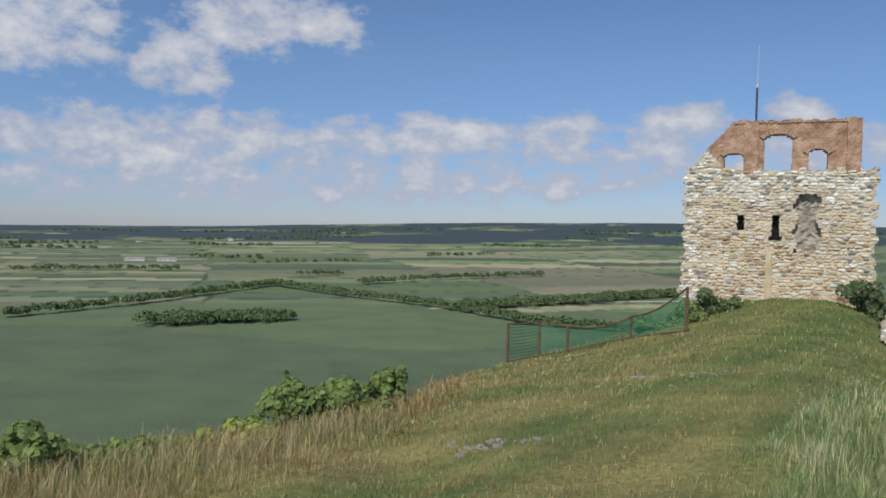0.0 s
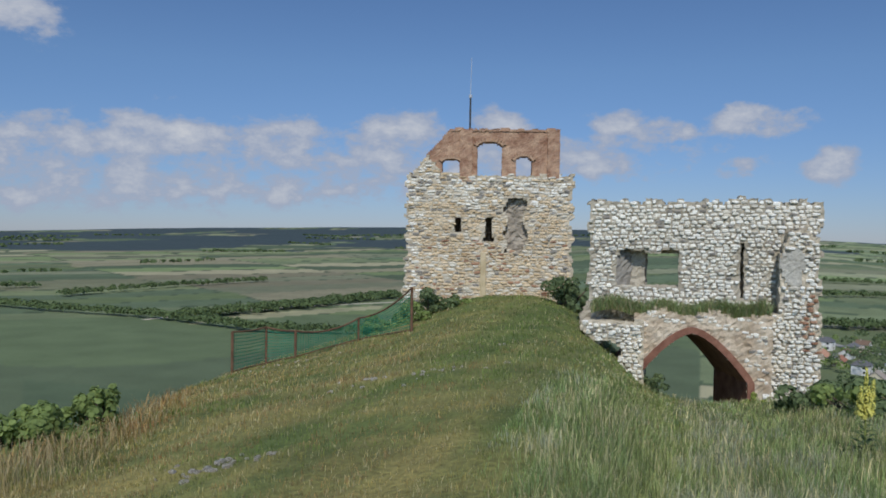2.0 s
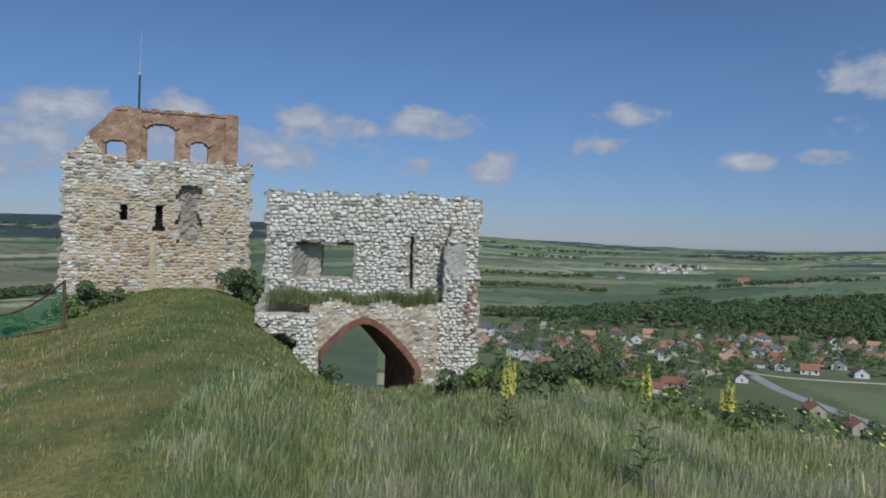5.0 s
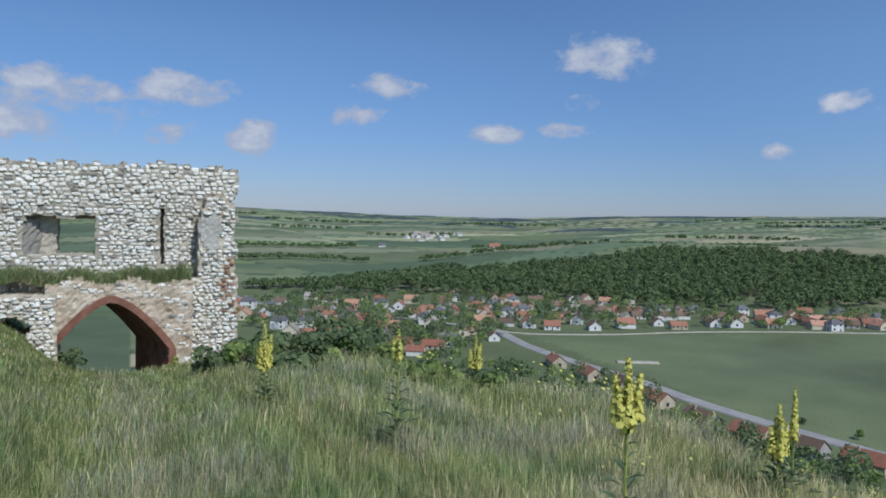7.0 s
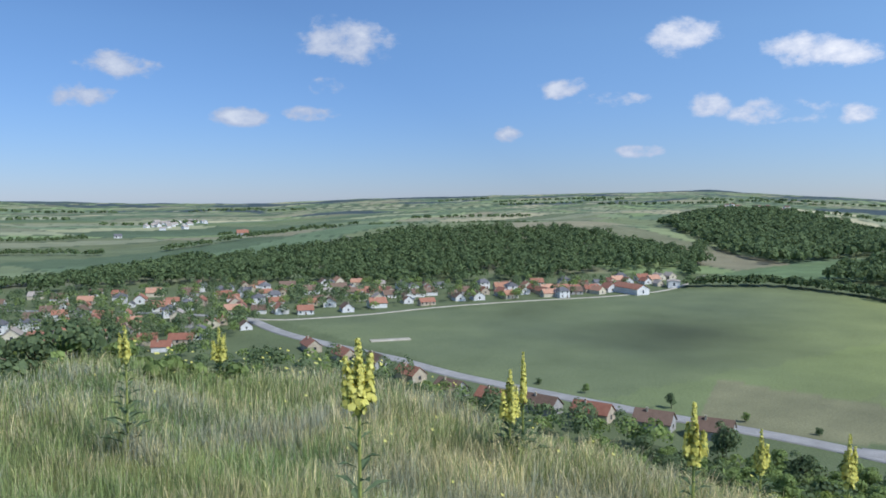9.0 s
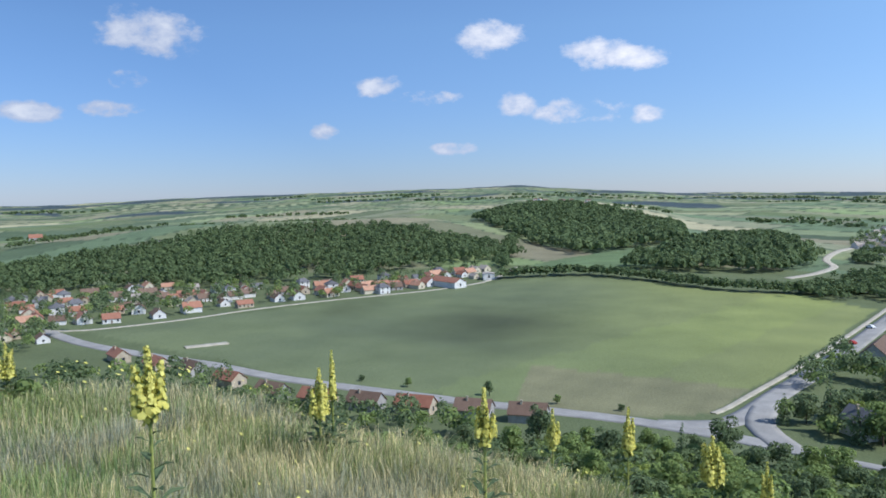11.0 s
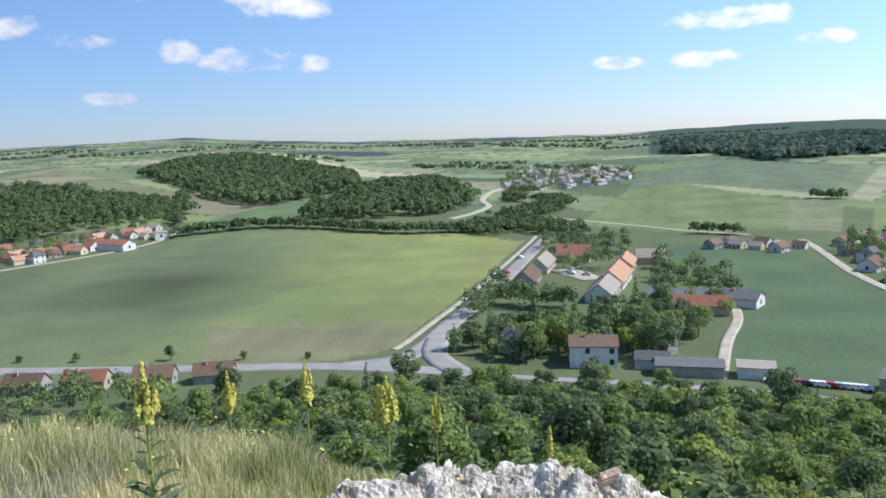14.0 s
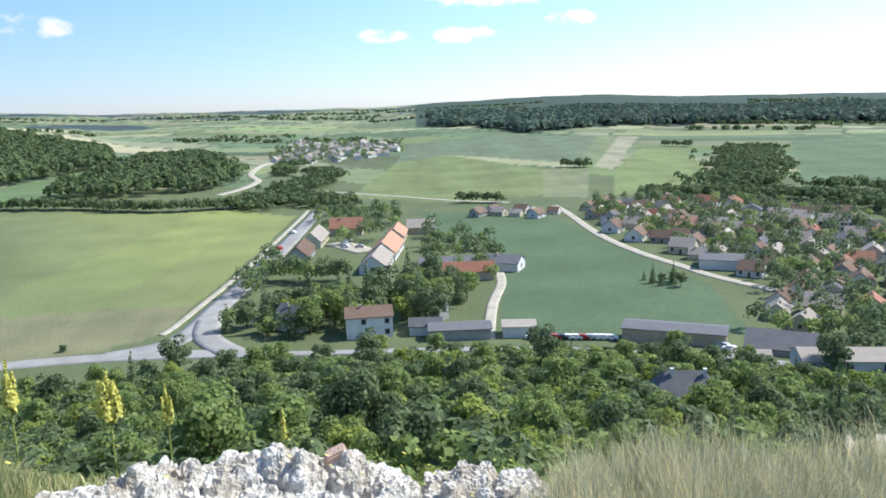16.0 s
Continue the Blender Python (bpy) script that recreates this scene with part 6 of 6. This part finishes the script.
def blades(name, n, az0, az1, r0, over, label, seed, tall, tint, log_r=True):
    """Bent blades of grass over a stretch of the hilltop; tall(az, r, rim) gives their height and tint(x, y, az, dry) their colour."""
    rng = np.random.default_rng(seed)
    az = rng.uniform(az0, az1, n)
    rim = np.interp(az, RIM_AZ, RIM_R)
    r = r0 * ((rim + over) / r0) ** rng.uniform(0, 1, n) ** (.85 if log_r else .6)
    x, y = r * np.sin(np.radians(az)), r * np.cos(np.radians(az))
    x, y = x + .12 * waves(x, y, .8, 3.0) + rng.normal(0, .03, n), y + .12 * waves(x, y, .7, 4.0) + rng.normal(0, .03, n)
    h = tall(az, r, rim) * rng.uniform(.45, 1.25, n) * (1 + .3 * waves(x, y, 1.6, 2.0))
    rock = np.zeros(n, bool)
    for a0, a1, ra, rb in ((91.5, 114.5, 3.9, 5.1), (117.5, 124.5, 4.1, 5.0)):
        rock |= (az > a0) & (az < a1) & (r > ra) & (r < rb) & (rng.uniform(0, 1, n) < np.where(r < 4.5, .55, .82))
    crag = (az > 91) & (az < 125) & (r > 3.7)
    h = np.where(crag, h * .55, h)
    keep = (h > .025) & ~rock
    az, r, x, y, h = az[keep], r[keep], x[keep], y[keep], h[keep]
    n = len(x)
    z = land(x, y) - .01
    w = np.maximum(.0017, r * .0003) * rng.uniform(.7, 1.4, n)
    a = rng.uniform(0, 2 * math.pi, n)
    lean = rng.uniform(.05, .6, n) * h
    bx, by = np.cos(a), np.sin(a)
    dx, dy = np.cos(a + 1.2 + rng.normal(0, .5, n)), np.sin(a + 1.2 + rng.normal(0, .5, n))
    rows = []
    for u, k, ww in ((0, 0, 1.0), (.45, .22, .85), (.8, .62, .6), (1.0, 1.0, .12)):
        for sgn in (-1, 1):
            rows.append(np.stack([x + dx * lean * k + sgn * bx * w * ww, y + dy * lean * k + sgn * by * w * ww, z + h * u * (1 - .15 * k)], 1))
    v = np.stack(rows, 1).reshape(-1, 3)
    base = np.arange(n)[:, None, None] * 8
    f = (base + np.array([[0, 1, 3, 2], [2, 3, 5, 4], [4, 5, 7, 6]])[None]).reshape(-1, 4)
    dry = rng.uniform(0, 1, n)
    c = tint(x, y, az, dry) * (.5 + 1.0 * np.modf(dry * 917.3)[0])[:, None] * (1 + .28 * waves(x, y, 2.1, 7.0))[:, None]
    c = np.repeat(c[:, None, :], 8, 1)
    c[:, 4:, :] = c[:, 4:, :] * np.array([1.25, 1.15, 1.0])
    seed_head = (np.modf(dry * 311.7)[0] < .2) & (h > .12)
    c[seed_head, 4:, :] = np.array([.62, .55, .36])
    ob = new(name, mesh_from(name, v, f, M_BLADE, c.reshape(-1, 3)))
    return tagged(ob, label, "grass", kind="stuff")


GREEN, OLIVE, STRAW, GREYISH = np.array([.21, .31, .13]), np.array([.3, .35, .15]), np.array([.6, .55, .34]), np.array([.36, .39, .3])


def meadow_tint(x, y, az, dry):
    gold = np.clip(.1 + .42 * smooth((az - 46) / 20) + .5 * waves(x, y, 2.6, 1.0), .04, .8)
    patch = smooth(.5 + .6 * waves(x, y, 3.7, 6.0))[:, None]
    c = GREEN * (1 - patch) + OLIVE * patch
    c = np.where((dry < gold)[:, None], STRAW * (.75 + .5 * dry[:, None] / np.maximum(gold, .05)[:, None]), c)
    grey = (waves(x, y, 4.3, 9.0) > .2) & (dry > .4)
    grey |= (az > 115) & (dry > .25)
    return np.where(grey[:, None], GREYISH, c)


def lawn_tint(x, y, az, dry):
    patch = smooth(.5 + .8 * waves(x, y, 6.1, 2.0) + .4 * waves(x, y, 1.3, 1.0) - .5 * smooth((az - 4) / 10))[:, None]
    c = np.array([.15, .215, .06]) * (1 - patch) + np.array([.37, .3, .12]) * patch
    bare = ((waves(x, y, 3.9, 5.0) + .35 * waves(x, y, 1.1, 2.0) - .5 * smooth((az - 2) / 8) > .2) & (dry > .35))[:, None]
    c = np.where(bare, np.array([.34, .23, .11]), c)
    return np.where((dry < .08 + .22 * patch[:, 0])[:, None], STRAW * .8, c)


def rim_tint(x, y, az, dry):
    c = lawn_tint(x, y, az, dry)
    rust = smooth((az + 20) / 8) * (dry > .3)
    c = np.where((dry < .62)[:, None], np.array([.43, .36, .21]), c)
    return c * (1 - .35 * rust[:, None] * np.array([0, .6, 1.0]))


def meadow_height(az, r, rim):
    edge = 6 + 9 * smooth((r - 4) / 14)
    return .26 * smooth((az - edge) / 7) * (1 - .35 * smooth((r - 9) / 12)) * (1 - .25 * smooth((az - 90) / 25)) + .3 * smooth((az - 125) / 5) * smooth((r - 3) / 1.5)


def lawn_height(az, r, rim):
    return .075 + .05 * smooth((r - 8) / 10)


def rim_height(az, r, rim):
    return .4 * smooth((r / rim - .62) / .25) * smooth((-8 - az) / 6)


blades("meadow_grass", 270000, 3, 153, 2.3, 1.6, "tall meadow grass, green and straw-coloured, on the crest", 1, meadow_height, meadow_tint)
blades("short_grass", 90000, -46, 24, 2.8, 2.0, "short trampled green and yellow turf on the hilltop", 2, lawn_height, lawn_tint, False)
blades("dry_grass", 26000, -47, -8, 4.5, 3.0, "dry straw-coloured grass along the hill's edge", 3, rim_height, rim_tint, False)


def ledge_grass():
    """Grass on the gate's vault and at the foot of the walls."""
    rng = np.random.default_rng(31)
    m = np.array(facing(25.3, 27.0))
    rows = []
    for s0, s1, y0, y1, z, n, h in ((-3.4, 2.05, -1.15, .0, -.7, 5200, .38), (-3.4, -1.9, -.9, .0, -.55, 700, .3), (.6, 1.9, -1.0, -.6, -.7, 900, .5)):
        s, yy = rng.uniform(s0, s1, n), rng.uniform(y0, y1, n)
        rows.append((s, yy, np.full(n, z) + .08 * np.sin(s * 4), rng.uniform(.35, 1.2, n) * h))
    s, yy, zz, h = (np.concatenate(c) for c in zip(*rows))
    n = len(s)
    a = rng.uniform(0, 6.28, n)
    lean = rng.uniform(.1, .7, n) * h
    w = .011
    vs = []
    for u, k, ww in ((0, 0, 1), (.6, .4, .8), (1, 1, .15)):
        for sg in (-1, 1):
            vs.append(np.stack([s + np.cos(a + 1) * lean * k + sg * np.cos(a) * w * ww, yy + np.sin(a + 1) * lean * k - .1 * k + sg * np.sin(a) * w * ww, zz + h * u], 1))
    v = np.stack(vs, 1).reshape(-1, 3)
    v = v @ m[:3, :3].T + m[:3, 3]
    f = (np.arange(n)[:, None, None] * 6 + np.array([[0, 1, 3, 2], [2, 3, 5, 4]])[None]).reshape(-1, 4)
    dry = rng.uniform(0, 1, n)
    c = np.where((dry < .3)[:, None], STRAW * .7, np.where((dry < .6)[:, None], OLIVE, GREEN))
    tagged(new("ledge_grass", mesh_from("ledge_grass", v, f, M_BLADE, np.repeat(c, 6, 0))), "wild grass growing on the ledge of the gatehouse", "grass", kind="stuff")


ledge_grass()


def flowers():
    """Small yellow and violet flower heads among the grass."""
    rng = np.random.default_rng(41)
    for name, label, mt, n, size, az0, az1 in (("yellow_flowers", "small yellow wildflowers among the meadow grass", M_PETAL, 420, .022, 40, 152), ("yellow_herbs", "yellow flowering herbs on the slope below the crest", M_PETAL, 90, .04, 44, 62)):
        az = rng.uniform(az0, az1, n)
        rim = np.interp(az, RIM_AZ, RIM_R)
        r = rim * rng.uniform(.55, 1.1, n) if size < .03 else rim * rng.uniform(.9, 1.05, n)
        x, y = r * np.sin(np.radians(az)), r * np.cos(np.radians(az))
        k = (waves(x, y, 2.2, 8.0) > .1)
        x, y, n = x[k], y[k], int(k.sum())
        z = land(x, y) + rng.uniform(.2, .5, n)
        v, f = leaf_quads(np.stack([x, y, z], 1), np.tile([0.0, -.5, .85], (n, 1)), rng.uniform(.6, 1.3, n) * size, rng)
        tagged(new(name, mesh_from(name, v, f, mt)), label, "flowers", kind="stuff")


flowers()


# ---- bastion below the crest ----
def bastion():
    x, y = at(150.2, 31)
    z = EYE + 30 * math.tan(radians(-24.0))
    ob = thing("bastion", pose(x, y, z, 0, 0, -143), "ruined grey stone bastion with a grass-covered top", "ruin")
    keep = lambda s, q: q < 0 + .12 * math.sin(s * 4)
    part("core", cells(keep, -2.4, 3.0, -6, .3, .2, -1.5, 2.5, .05, 61), M_MORTAR, ob)
    rubble(ob, keep, -2.4, 3.0, -4, .2, -1.5, lambda s, q, rnd: rnd.choice((M_GREY, M_LIME)), (.2, .45), (.14, .24), 120, None, 62)
    part("parapet", cells(lambda s, q: q < .1 + .04 * math.sin(s * 6), -2.4, 3.0, -.1, .4, .1, -1.5, -1.2, .05, 63), M_MORTAR, ob, "low broken kerb of pale stones")
    bm = bmesh.new()
    vs = box(bm, -1.94, 2.98, -1.4, 2.08, -.1, .1)
    part("turf_top", bm, surface("bastion_turf", (.13, .14, .05), (.24, .22, .1), 1.5, .95, .5, 16), ob)


bastion()
